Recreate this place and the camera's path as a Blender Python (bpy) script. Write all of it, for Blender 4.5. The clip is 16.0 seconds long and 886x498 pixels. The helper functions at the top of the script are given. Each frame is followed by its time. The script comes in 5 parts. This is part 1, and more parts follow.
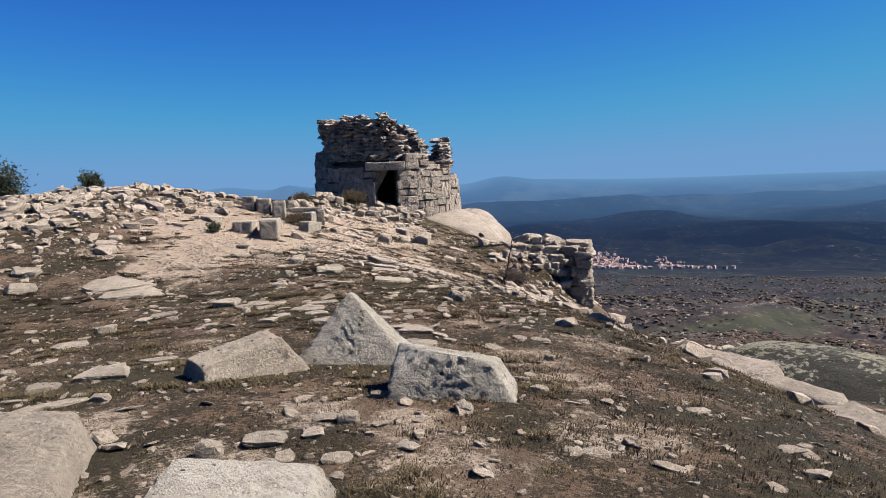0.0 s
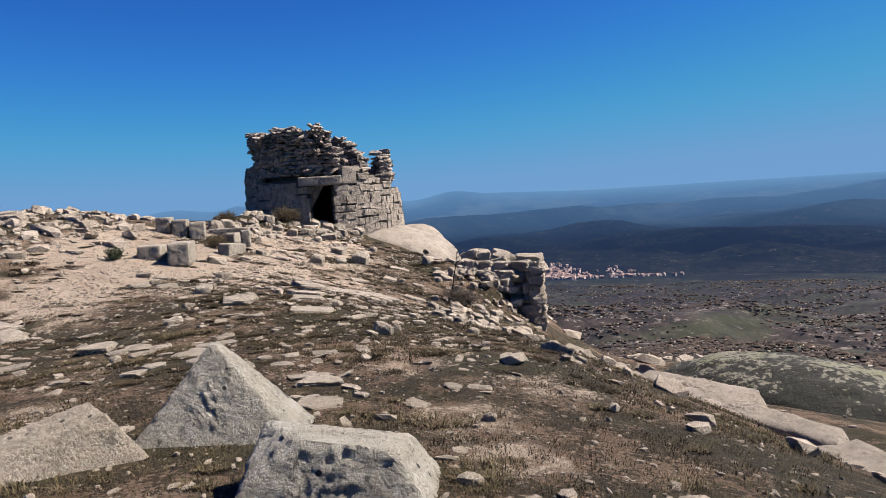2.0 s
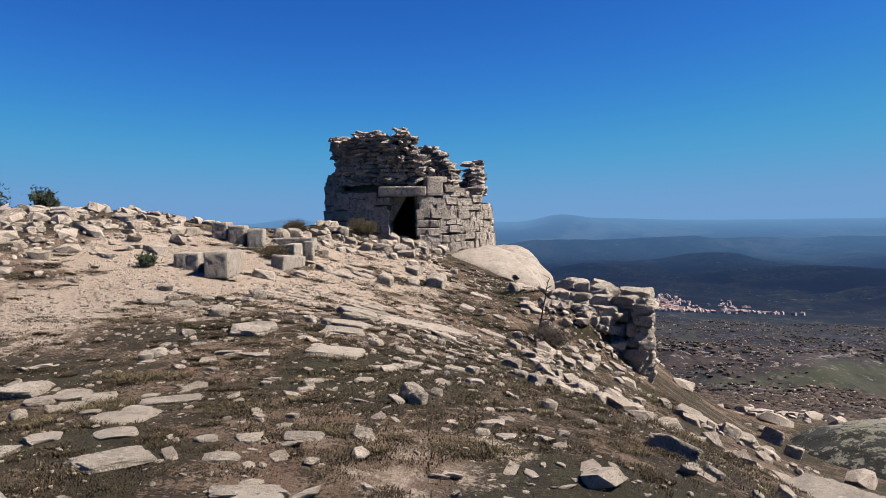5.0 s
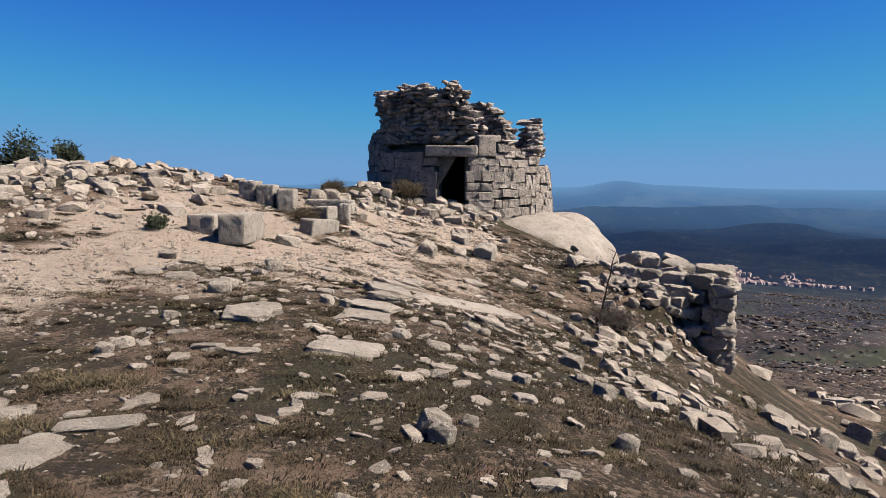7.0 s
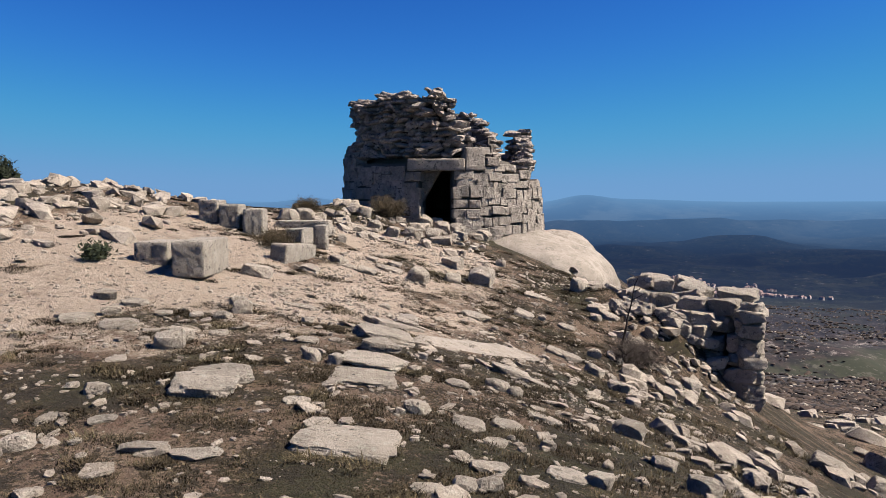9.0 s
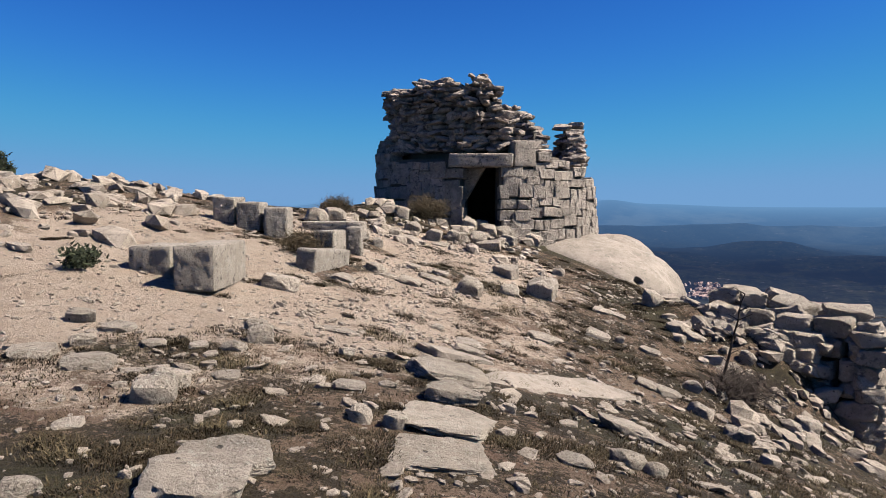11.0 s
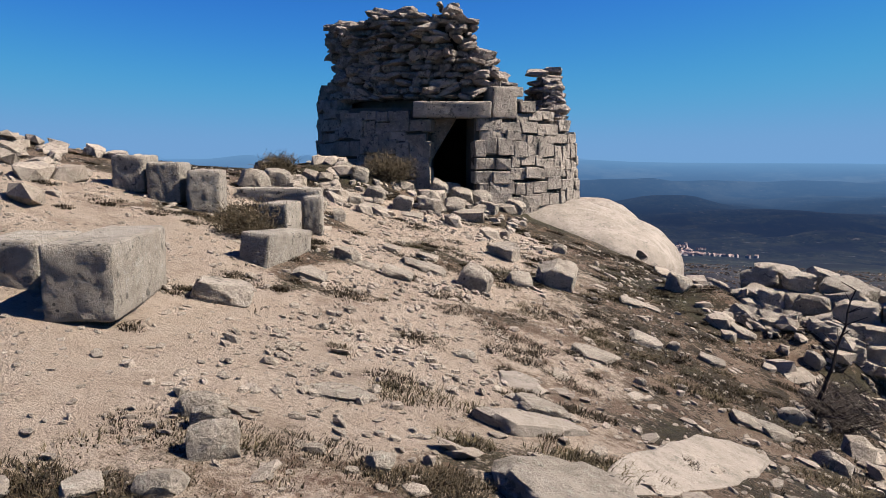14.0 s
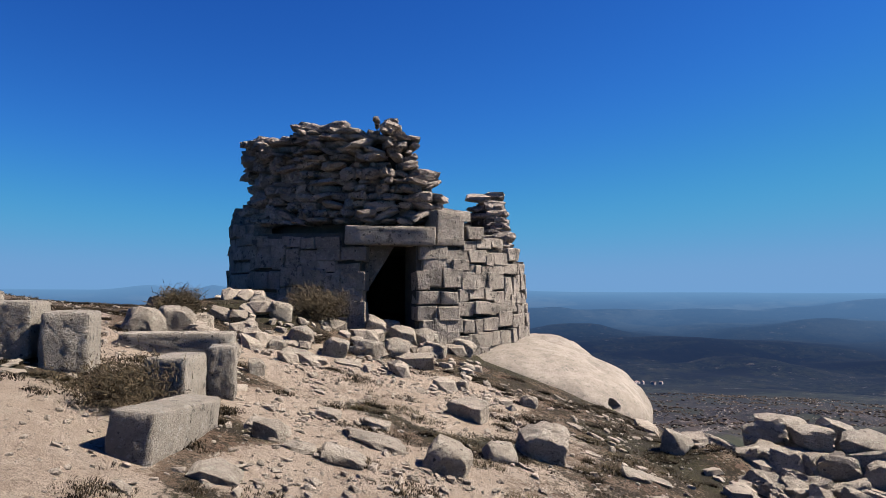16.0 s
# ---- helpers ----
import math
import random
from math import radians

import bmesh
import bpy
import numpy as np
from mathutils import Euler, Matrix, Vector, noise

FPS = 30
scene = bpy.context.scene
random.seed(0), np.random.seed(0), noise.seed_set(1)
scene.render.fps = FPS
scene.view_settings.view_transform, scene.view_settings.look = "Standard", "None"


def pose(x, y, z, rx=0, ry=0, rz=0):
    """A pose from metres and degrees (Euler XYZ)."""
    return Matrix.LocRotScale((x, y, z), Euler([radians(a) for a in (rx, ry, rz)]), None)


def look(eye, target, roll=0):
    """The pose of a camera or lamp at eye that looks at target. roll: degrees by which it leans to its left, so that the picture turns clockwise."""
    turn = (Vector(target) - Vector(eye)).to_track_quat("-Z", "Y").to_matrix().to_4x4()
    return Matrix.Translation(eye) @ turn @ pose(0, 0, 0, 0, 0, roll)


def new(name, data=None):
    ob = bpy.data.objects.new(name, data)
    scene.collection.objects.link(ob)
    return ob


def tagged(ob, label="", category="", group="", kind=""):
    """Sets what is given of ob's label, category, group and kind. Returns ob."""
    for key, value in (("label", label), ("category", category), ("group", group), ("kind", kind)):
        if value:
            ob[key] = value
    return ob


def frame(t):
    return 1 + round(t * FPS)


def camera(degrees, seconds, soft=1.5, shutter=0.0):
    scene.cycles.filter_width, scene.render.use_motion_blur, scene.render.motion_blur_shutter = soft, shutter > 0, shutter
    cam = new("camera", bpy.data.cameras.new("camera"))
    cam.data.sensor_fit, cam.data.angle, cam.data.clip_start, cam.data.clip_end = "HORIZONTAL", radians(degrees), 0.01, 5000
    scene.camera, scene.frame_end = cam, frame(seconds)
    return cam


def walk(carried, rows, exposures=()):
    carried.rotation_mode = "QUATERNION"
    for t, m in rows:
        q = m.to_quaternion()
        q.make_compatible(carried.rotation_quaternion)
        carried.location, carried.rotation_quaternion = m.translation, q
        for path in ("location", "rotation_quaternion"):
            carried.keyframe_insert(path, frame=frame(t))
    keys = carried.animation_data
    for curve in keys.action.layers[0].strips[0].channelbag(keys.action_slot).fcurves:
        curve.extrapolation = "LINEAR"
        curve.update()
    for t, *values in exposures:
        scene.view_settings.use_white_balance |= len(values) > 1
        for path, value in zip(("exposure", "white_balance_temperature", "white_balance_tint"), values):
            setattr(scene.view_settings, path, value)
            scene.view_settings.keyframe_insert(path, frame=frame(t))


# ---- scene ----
cam = camera(63.8, 16.0, soft=0.6)
PATH = [
    (0, (0.03, 0.031, 1.515), (0.019, 2.022, 1.33), -1.9),
    (0.5, (0.121, 0.471, 1.534), (0.135, 2.459, 1.31), -3.0),
    (1, (0.169, 0.968, 1.481), (0.201, 2.956, 1.271), -3.6),
    (1.5, (0.348, 1.425, 1.439), (0.408, 3.417, 1.274), -3.4),
    (2, (0.465, 1.938, 1.407), (0.585, 3.929, 1.26), -3.5),
    (2.5, (0.552, 2.473, 1.407), (0.666, 4.465, 1.274), -3.1),
    (3, (0.753, 2.944, 1.389), (0.819, 4.941, 1.292), -1.9),
    (3.5, (0.831, 3.445, 1.351), (0.851, 5.445, 1.301), -1.0),
    (4, (0.89, 3.935, 1.342), (0.835, 5.934, 1.307), -0.8),
    (4.5, (1.002, 4.492, 1.293), (0.872, 6.487, 1.243), -0.8),
    (5, (1.011, 5.029, 1.285), (0.842, 7.02, 1.204), -0.6),
    (5.2, (0.999, 5.261, 1.3), (0.809, 7.25, 1.214), -0.9),
    (7.3, (0.892, 7.387, 1.257), (0.569, 9.352, 1.07), 0.6),
    (7.5, (0.817, 7.61, 1.285), (0.517, 9.58, 1.11), 0.6),
    (8, (0.554, 8.088, 1.262), (0.315, 10.067, 1.105), 0.5),
    (8.5, (0.326, 8.448, 1.343), (0.101, 10.43, 1.193), 0.1),
    (9, (0.138, 8.951, 1.287), (-0.092, 10.933, 1.149), -0.1),
    (9.5, (-0.076, 9.436, 1.266), (-0.302, 11.419, 1.14), 0.0),
    (10, (-0.287, 9.967, 1.266), (-0.551, 11.947, 1.168), 0.1),
    (10.2, (-0.352, 10.193, 1.224), (-0.645, 12.17, 1.138), 0.2),
    (12.3, (-1.382, 12.3, 1.149), (-1.639, 14.27, 0.923), 0.1),
    (12.5, (-1.495, 12.492, 1.141), (-1.72, 14.466, 0.911), 0.2),
    (13, (-1.754, 12.971, 1.199), (-1.897, 14.952, 0.962), 0.1),
    (13.5, (-1.93, 13.491, 1.226), (-2.029, 15.473, 0.98), 0.2),
    (14, (-2.073, 13.96, 1.274), (-2.13, 15.943, 1.022), 0.4),
    (14.5, (-2.201, 14.52, 1.294), (-2.207, 16.508, 1.073), 0.4),
    (15, (-2.254, 15.122, 1.308), (-2.223, 17.118, 1.2), 0.6),
    (15.5, (-2.392, 15.558, 1.384), (-2.28, 17.554, 1.43), 0.6),
    (16, (-2.589, 16.127, 1.331), (-2.4, 18.115, 1.443), 0.3),
]
walk(cam, [(t, look(eye, target, roll)) for t, eye, target, roll in PATH], [(0.0, 1.47), (8.0, 1.47), (12.5, 1.52), (14.5, 1.52), (16.0, 1.5)])

# ---- sky and sun ----
SUN_AZ, SUN_EL = radians(88), radians(48)
world = bpy.data.worlds.new("sky")
scene.world = world
world.use_nodes = True
wn = world.node_tree.nodes
sky = wn.new("ShaderNodeTexSky")
sky.sky_type, sky.sun_disc = "NISHITA", False
sky.sun_elevation, sky.sun_rotation = SUN_EL, SUN_AZ
sky.altitude, sky.air_density, sky.dust_density, sky.ozone_density = 1500, 1.0, 0.1, 1.0
wn["Background"].inputs["Strength"].default_value = 0.055
# clear mountain air: the red of the sky thins out towards the zenith
split, join = wn.new("ShaderNodeSeparateColor"), wn.new("ShaderNodeCombineColor")
world.node_tree.links.new(sky.outputs[0], split.inputs[0])
for i, (power, scale) in enumerate(((1.5, 0.068), (1.4, 0.232), (1.0, 0.78))):
    bend, gain, haze = wn.new("ShaderNodeMath"), wn.new("ShaderNodeMath"), wn.new("ShaderNodeMath")
    haze.operation, haze.inputs[1].default_value, haze.inputs[2].default_value = "SMOOTH_MIN", (1.1, 2.3, 4.15)[i], (0.7, 1.2, 0.8)[i]
    bend.operation, bend.inputs[1].default_value = "POWER", power
    gain.operation, gain.inputs[1].default_value = "MULTIPLY", scale
    world.node_tree.links.new(split.outputs[i], bend.inputs[0])
    world.node_tree.links.new(bend.outputs[0], gain.inputs[0])
    world.node_tree.links.new(gain.outputs[0], haze.inputs[0])
    world.node_tree.links.new(haze.outputs[0], join.inputs[i])
world.node_tree.links.new(join.outputs[0], wn["Background"].inputs["Color"])
sun = new("sun", bpy.data.lights.new("sun", "SUN"))
sun.data.energy, sun.data.angle, sun.data.color = 5.0, radians(0.53), (1.0, 0.915, 0.815)
sun.matrix_world = look((math.sin(SUN_AZ) * 50, math.cos(SUN_AZ) * 50, math.tan(SUN_EL) * 50), (0, 0, 0))


# ---- materials ----
TONE = 0.41  # trims all base colours together


class Nodes:
    """A small builder for node materials."""

    def __init__(self, name):
        self.m = bpy.data.materials.new(name)
        self.m.use_nodes = True
        self.t = self.m.node_tree
        self.out = self.t.nodes["Material Output"]
        self.b = self.t.nodes["Principled BSDF"]
        self.b.inputs["Specular IOR Level"].default_value = 0.25
        geo = self.t.nodes.new("ShaderNodeNewGeometry")
        self.pos = geo.outputs["Position"]
        self.island = geo.outputs["Random Per Island"]
        self.normal = geo.outputs["Normal"]

    def link(self, a, b):
        self.t.links.new(a, b)

    def noise(self, scale, detail=6.0, rough=0.6, vec=None, out="Fac"):
        n = self.t.nodes.new("ShaderNodeTexNoise")
        n.inputs["Scale"].default_value, n.inputs["Detail"].default_value, n.inputs["Roughness"].default_value = scale, detail, rough
        self.link(vec or self.pos, n.inputs["Vector"])
        return n.outputs[out]

    def cells(self, scale, vec=None, out="Distance"):
        n = self.t.nodes.new("ShaderNodeTexVoronoi")
        n.inputs["Scale"].default_value = scale
        self.link(vec or self.pos, n.inputs["Vector"])
        return n.outputs[out]

    def ramp(self, fac, lo, hi, a=0.0, b=1.0):
        n = self.t.nodes.new("ShaderNodeMapRange")
        n.interpolation_type = "SMOOTHSTEP"
        for k, v in zip(("From Min", "From Max", "To Min", "To Max"), (lo, hi, a, b)):
            n.inputs[k].default_value = v
        self.link(fac, n.inputs["Value"])
        return n.outputs["Result"]

    def math(self, op, a, b):
        n = self.t.nodes.new("ShaderNodeMath")
        n.operation = op
        for i, v in enumerate((a, b)):
            if isinstance(v, (int, float)):
                n.inputs[i].default_value = v
            else:
                self.link(v, n.inputs[i])
        return n.outputs[0]

    def mix(self, fac, a, b, blend="MIX"):
        n = self.t.nodes.new("ShaderNodeMix")
        n.data_type, n.blend_type = "RGBA", blend
        for i, v in ((0, fac), (6, a), (7, b)):
            if isinstance(v, (int, float)):
                n.inputs[i].default_value = v
            elif isinstance(v, tuple):
                n.inputs[i].default_value = (*(TONE * c for c in v), 1.0)
            else:
                self.link(v, n.inputs[i])
        return n.outputs[2]

    def obrandom(self):
        return self.t.nodes.new("ShaderNodeObjectInfo").outputs["Random"]

    def attr(self, name):
        n = self.t.nodes.new("ShaderNodeAttribute")
        n.attribute_name = name
        return n.outputs["Fac"]

    def done(self, colour, height=None, dist=0.02, rough=0.9, strength=1.0):
        self.link(colour, self.b.inputs["Base Color"])
        self.b.inputs["Roughness"].default_value = rough
        if height is not None:
            n = self.t.nodes.new("ShaderNodeBump")
            n.inputs["Strength"].default_value, n.inputs["Distance"].default_value = strength, dist
            self.link(height, n.inputs["Height"])
            self.link(n.outputs[0], self.b.inputs["Normal"])
        return self.m


def granite(name, light, dark, lichen, spots=0.5, island=False, relief=0.03, size=1.0):
    """Weathered granite: pale body, darker stains, crisp black lichen, pits and fine crystals."""
    n = Nodes(name)
    big, mid, fine = n.noise(1.3 / size, 5), n.noise(8 / size, 8, 0.7), n.noise(42 / size, 5, 0.75)
    col = n.mix(n.ramp(big, 0.4, 0.6), light, dark)
    tone = n.island if island else n.obrandom()
    col = n.mix(n.ramp(tone, 0.35, 1, 0.0, 0.35), col, tuple(0.5 * c for c in dark))
    col = n.mix(n.ramp(n.noise(5 / size, 6, 0.75), 0.46, 0.6, 0.0, 0.45), col, tuple(0.5 * c for c in dark))
    col = n.mix(n.ramp(n.noise(17 / size, 6, 0.8), 0.53, 0.64, 0.0, 0.55), col, tuple(min(0.95, 1.3 * c) for c in light))
    blot = n.ramp(n.math("ADD", n.math("MULTIPLY", mid, 0.7), n.math("MULTIPLY", n.noise(2.2 / size, 4), 0.3)), 0.60 - 0.09 * spots, 0.63 - 0.08 * spots)
    col = n.mix(n.math("MULTIPLY", blot, 0.85), col, lichen)
    pits = n.math("MULTIPLY", n.ramp(fine, 0.38, 0.46, 0.8, 0.0), n.ramp(n.noise(3.3 / size, 4, 0.6), 0.42, 0.6, 0.15, 1.0))
    col = n.mix(pits, col, tuple(0.25 * d + 0.25 * l for d, l in zip(dark, lichen)))
    spot = n.ramp(n.math("ADD", n.cells(7 / size), n.math("MULTIPLY", n.noise(25 / size, 3), 0.3)), 0.24, 0.28, 0.9, 0.0)
    col = n.mix(n.math("MULTIPLY", spot, n.ramp(n.noise(1.9 / size, 3), 0.47, 0.55)), col, tuple(0.35 * c for c in lichen))
    h = n.math("ADD", n.math("MULTIPLY", mid, 1.0), n.math("MULTIPLY", fine, 0.7))
    return n.done(col, h, relief * 1.4, 0.9)


M_STONE = granite("loose_granite", (0.84, 0.72, 0.595), (0.67, 0.57, 0.46), (0.28, 0.24, 0.195), 0.3, False, 0.05)
M_SCATTER = granite("scatter_granite", (0.79, 0.67, 0.55), (0.60, 0.50, 0.40), (0.27, 0.23, 0.185), 0.3, True)
M_GREY = granite("grey_granite", (0.86, 0.80, 0.69), (0.72, 0.66, 0.56), (0.13, 0.125, 0.11), 0.1, False, 0.04)
M_BLOCK = granite("dressed_granite", (0.92, 0.81, 0.685), (0.76, 0.66, 0.55), (0.20, 0.18, 0.155), 0.4, False, 0.055, 0.75)
M_TOWER = granite("tower_granite", (0.84, 0.72, 0.61), (0.64, 0.545, 0.46), (0.17, 0.155, 0.135), 0.5, False, 0.055)
M_RUBBLE = granite("tower_rubble", (0.88, 0.74, 0.63), (0.58, 0.48, 0.41), (0.13, 0.115, 0.10), 0.5, True, 0.05)
M_DOME = granite("bare_dome", (0.58, 0.50, 0.42), (0.48, 0.41, 0.34), (0.28, 0.25, 0.21), 0.1, False, 0.02)


def whaleback_material():
    """Old granite dome: pale rock under black and yellow-green lichen in ragged blotches."""
    n = Nodes("lichened_dome")
    big, mid, fine = n.noise(0.3, 4), n.noise(3.2, 6, 0.75), n.noise(12, 5, 0.8)
    col = n.mix(n.ramp(fine, 0.35, 0.65), (0.27, 0.255, 0.20), (0.50, 0.46, 0.37))
    col = n.mix(n.ramp(n.noise(0.9, 5), 0.5, 0.62, 0, 0.6), col, (0.30, 0.32, 0.15))
    low = n.t.nodes.new("ShaderNodeSeparateXYZ")
    n.link(n.normal, low.inputs[0])
    steep = n.ramp(low.outputs["Z"], 0.55, 0.97, 0.12, 0.0)
    dark = n.math("ADD", steep, n.math("ADD", n.math("MULTIPLY", mid, 0.7), n.math("MULTIPLY", big, 0.5)))
    col = n.mix(n.ramp(dark, 0.58, 0.605, 0, 0.96), col, (0.035, 0.035, 0.03))
    return n.done(col, n.math("ADD", mid, n.math("MULTIPLY", fine, 0.3)), 0.15)


M_WHALE = whaleback_material()


def mortar():
    n = Nodes("earth_mortar")
    f = n.noise(14, 6, 0.7)
    return n.done(n.mix(f, (0.10, 0.085, 0.07), (0.26, 0.22, 0.18)), f, 0.05)


M_MORTAR = mortar()


def ground_material():
    """Thin turf over granite sand: dry grass, moss, heather stubble and a trodden sand path."""
    n = Nodes("turf_and_sand")
    big, mid, fine, grit = n.noise(0.55, 4), n.noise(3.2, 6, 0.65), n.noise(22, 6, 0.75), n.noise(90, 3, 0.7)
    soil = n.mix(n.ramp(mid, 0.35, 0.65), (0.33, 0.22, 0.145), (0.58, 0.425, 0.305))
    soil = n.mix(n.ramp(n.noise(1.7, 5), 0.52, 0.68, 0.0, 0.7), soil, (0.30, 0.165, 0.11))
    clump = n.mix(n.ramp(big, 0.45, 0.62), (0.085, 0.053, 0.023), (0.064, 0.063, 0.019))
    clump = n.mix(n.ramp(n.noise(45, 4, 0.7), 0.45, 0.7), clump, (0.19, 0.14, 0.066))
    clump = n.mix(n.ramp(n.noise(4.5, 5, 0.7), 0.46, 0.56, 0.0, 0.75), clump, (0.05, 0.036, 0.02))
    clump = n.mix(n.ramp(fine, 0.38, 0.5, 0.8, 0.0), clump, (0.04, 0.03, 0.018))
    cover = n.math("ADD", n.math("MULTIPLY", fine, 0.55), n.math("ADD", n.math("MULTIPLY", mid, 0.5), n.math("MULTIPLY", big, 0.55)))
    turf = n.mix(n.ramp(cover, 0.738, 0.782), soil, clump)
    turf = n.mix(n.ramp(n.noise(70, 5, 0.8), 0.4, 0.52, 0.5, 0.0), turf, (0.045, 0.034, 0.02))
    sand = n.mix(n.ramp(mid, 0.3, 0.7), (0.80, 0.625, 0.48), (0.93, 0.755, 0.595))
    sand = n.mix(n.ramp(grit, 0.34, 0.5, 0.6, 0.0), sand, (0.33, 0.235, 0.175))
    sand = n.mix(n.ramp(n.noise(1.4, 7, 0.75), 0.52, 0.66, 0.0, 0.55), sand, (0.39, 0.275, 0.195))
    sand = n.mix(n.ramp(n.noise(9, 5, 0.8), 0.58, 0.68, 0.0, 0.7), sand, (0.22, 0.155, 0.11))
    sand = n.mix(n.ramp(n.cells(26), 0.05, 0.2, 0.7, 0.0), sand, (0.70, 0.60, 0.50))
    edge = n.math("ADD", n.attr("sand"), n.math("MULTIPLY", n.math("SUBTRACT", n.math("ADD", n.math("MULTIPLY", mid, 0.5), n.math("MULTIPLY", fine, 0.5)), 0.5), 1.5))
    col = n.mix(n.ramp(edge, 0.38, 0.56), turf, sand)
    h = n.math("ADD", fine, n.math("MULTIPLY", grit, 0.4))
    return n.done(col, h, 0.1, 0.95)


def far_material():
    """Scrub, woods and fields of the plain below, with blue distance haze painted over them as emission."""
    n = Nodes("hazed_far_land")
    length = n.t.nodes.new("ShaderNodeVectorMath")
    length.operation = "LENGTH"
    n.link(n.pos, length.inputs[0])
    d = length.outputs["Value"]
    big, mid, fine = n.noise(0.004, 5), n.noise(0.055, 5, 0.8), n.noise(0.45, 6, 0.85)
    scrub = n.mix(n.ramp(n.noise(0.13, 8, 0.85), 0.46, 0.53), (0.008, 0.006, 0.006), (0.08, 0.054, 0.046))
    scrub = n.mix(n.ramp(fine, 0.4, 0.55, 0.7, 0.0), scrub, (0.02, 0.015, 0.013))
    scrub = n.mix(n.ramp(n.noise(0.3, 8, 0.8), 0.55, 0.59, 0, 0.9), scrub, (0.38, 0.325, 0.29))
    scrub = n.mix(n.ramp(n.noise(0.02, 5), 0.5, 0.58, 0, 0.75), scrub, (0.06, 0.068, 0.03))
    scrub = n.mix(n.ramp(n.noise(0.03, 6, 0.8), 0.42, 0.5, 0.75, 0.0), scrub, (0.018, 0.015, 0.013))
    plain = n.mix(n.ramp(mid, 0.44, 0.56), (0.003, 0.007, 0.006), (0.05, 0.062, 0.036))
    plain = n.mix(n.ramp(n.noise(0.011, 7, 0.8), 0.52, 0.57, 0, 0.75), plain, (0.085, 0.09, 0.055))
    plain = n.mix(n.ramp(n.noise(0.028, 7, 0.85), 0.59, 0.63, 0, 0.95), plain, (0.48, 0.42, 0.36))
    plain = n.mix(n.ramp(big, 0.5, 0.57, 0, 0.8), plain, (0.003, 0.006, 0.006))
    col = n.mix(n.ramp(d, 450, 1000), scrub, plain)
    n.done(col, None, 0, 1.0)
    # painted haze: blue emission covers the land more with distance from the origin
    haze_glow = n.t.nodes.new("ShaderNodeEmission")
    haze_bank = n.mix(n.ramp(n.noise(0.0021, 5, 0.65), 0.47, 0.6), (0.075, 0.165, 0.32), (0.10, 0.19, 0.34))
    haze_bank = n.mix(n.ramp(d, 4000, 4800), haze_bank, (0.125, 0.27, 0.48))
    n.link(n.mix(n.ramp(d, 2200, 4300), (0.0065, 0.022, 0.068), haze_bank), haze_glow.inputs["Color"])
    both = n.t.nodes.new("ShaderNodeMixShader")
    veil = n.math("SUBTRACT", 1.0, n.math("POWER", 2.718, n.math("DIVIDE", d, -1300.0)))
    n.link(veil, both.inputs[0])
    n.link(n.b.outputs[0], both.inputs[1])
    n.link(haze_glow.outputs[0], both.inputs[2])
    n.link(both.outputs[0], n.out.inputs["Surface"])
    return n.m


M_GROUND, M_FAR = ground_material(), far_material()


def plain_mat(name, a, b, scale=8.0, island=False):
    n = Nodes(name)
    f = n.island if island else n.noise(scale, 4)
    return n.done(n.mix(n.ramp(f, 0.2, 0.8), a, b))


M_GRASS = plain_mat("dry_grass", (0.07, 0.056, 0.024), (0.25, 0.19, 0.10), island=True)
M_HEATH = plain_mat("heather", (0.045, 0.034, 0.017), (0.135, 0.095, 0.048), island=True)
M_LEAF = plain_mat("juniper_leaf", (0.025, 0.035, 0.018), (0.07, 0.085, 0.04), island=True)
M_SCRUB = plain_mat("far_scrub", (0.03, 0.021, 0.017), (0.13, 0.09, 0.068), island=True)
M_TWIG = plain_mat("dead_twig", (0.05, 0.035, 0.028), (0.10, 0.075, 0.06), 30)
M_WHITE = plain_mat("limewash", (0.55, 0.48, 0.48), (0.85, 0.76, 0.75), 0.05)
M_ROOF = plain_mat("clay_roof", (0.50, 0.33, 0.30), (0.70, 0.52, 0.48), 0.05)

# ---- the lie of the land ----
# Ground levels in metres on a 4 m raster, south to north, each west to east from x = -18.
LEVELS = [
    (-0.44, -0.34, -0.23, -0.07, 0.03, -0.13, -0.86, -2.18),
    (-0.42, -0.42, -0.43, -0.30, -0.08, -0.22, -1.25, -3.57),
    (-0.39, -0.45, -0.50, -0.51, -0.19, -0.43, -1.86, -4.83),
    (-0.26, -0.26, -0.22, -0.58, -0.26, -0.33, -2.30, -5.40),
    (0.08, 0.33, 0.48, 0.09, 0.07, -1.11, -3.29, -5.29),
    (0.48, 1.20, 1.34, 0.62, -0.46, -1.87, -3.55, -5.17),
    (0.60, 1.7, 2.06, 0.94, -0.26, -0.89, -3.90, -6.16),
    (0.40, 0.95, 1.25, 1.10, 0.40, -0.58, -3.86, -6.90),
    (-0.1, -0.3, -0.2, 0.85, 0.98, -0.29, -3.48, -7.25),
]
LEV = np.array(LEVELS).ravel()
RAST = np.array([(-18 + 4 * i, 4 * j) for j in range(9) for i in range(8)], float)


def near_level(x, y):
    x, y = np.atleast_1d(np.asarray(x, float)), np.atleast_1d(np.asarray(y, float))
    cx, cy = np.clip(x, -20, 12), np.clip(y, -3, 35)
    d = ((cx[:, None] - RAST[None, :, 0]) ** 2 + (cy[:, None] - RAST[None, :, 1]) ** 2) / (2 * 2.3 ** 2)
    w = np.exp(-(d - d.min(1, keepdims=True)))
    z = (w @ LEV) / w.sum(1)
    off = np.hypot(x - cx, y - cy)
    return z - 0.22 * off, off


TABLES = {}


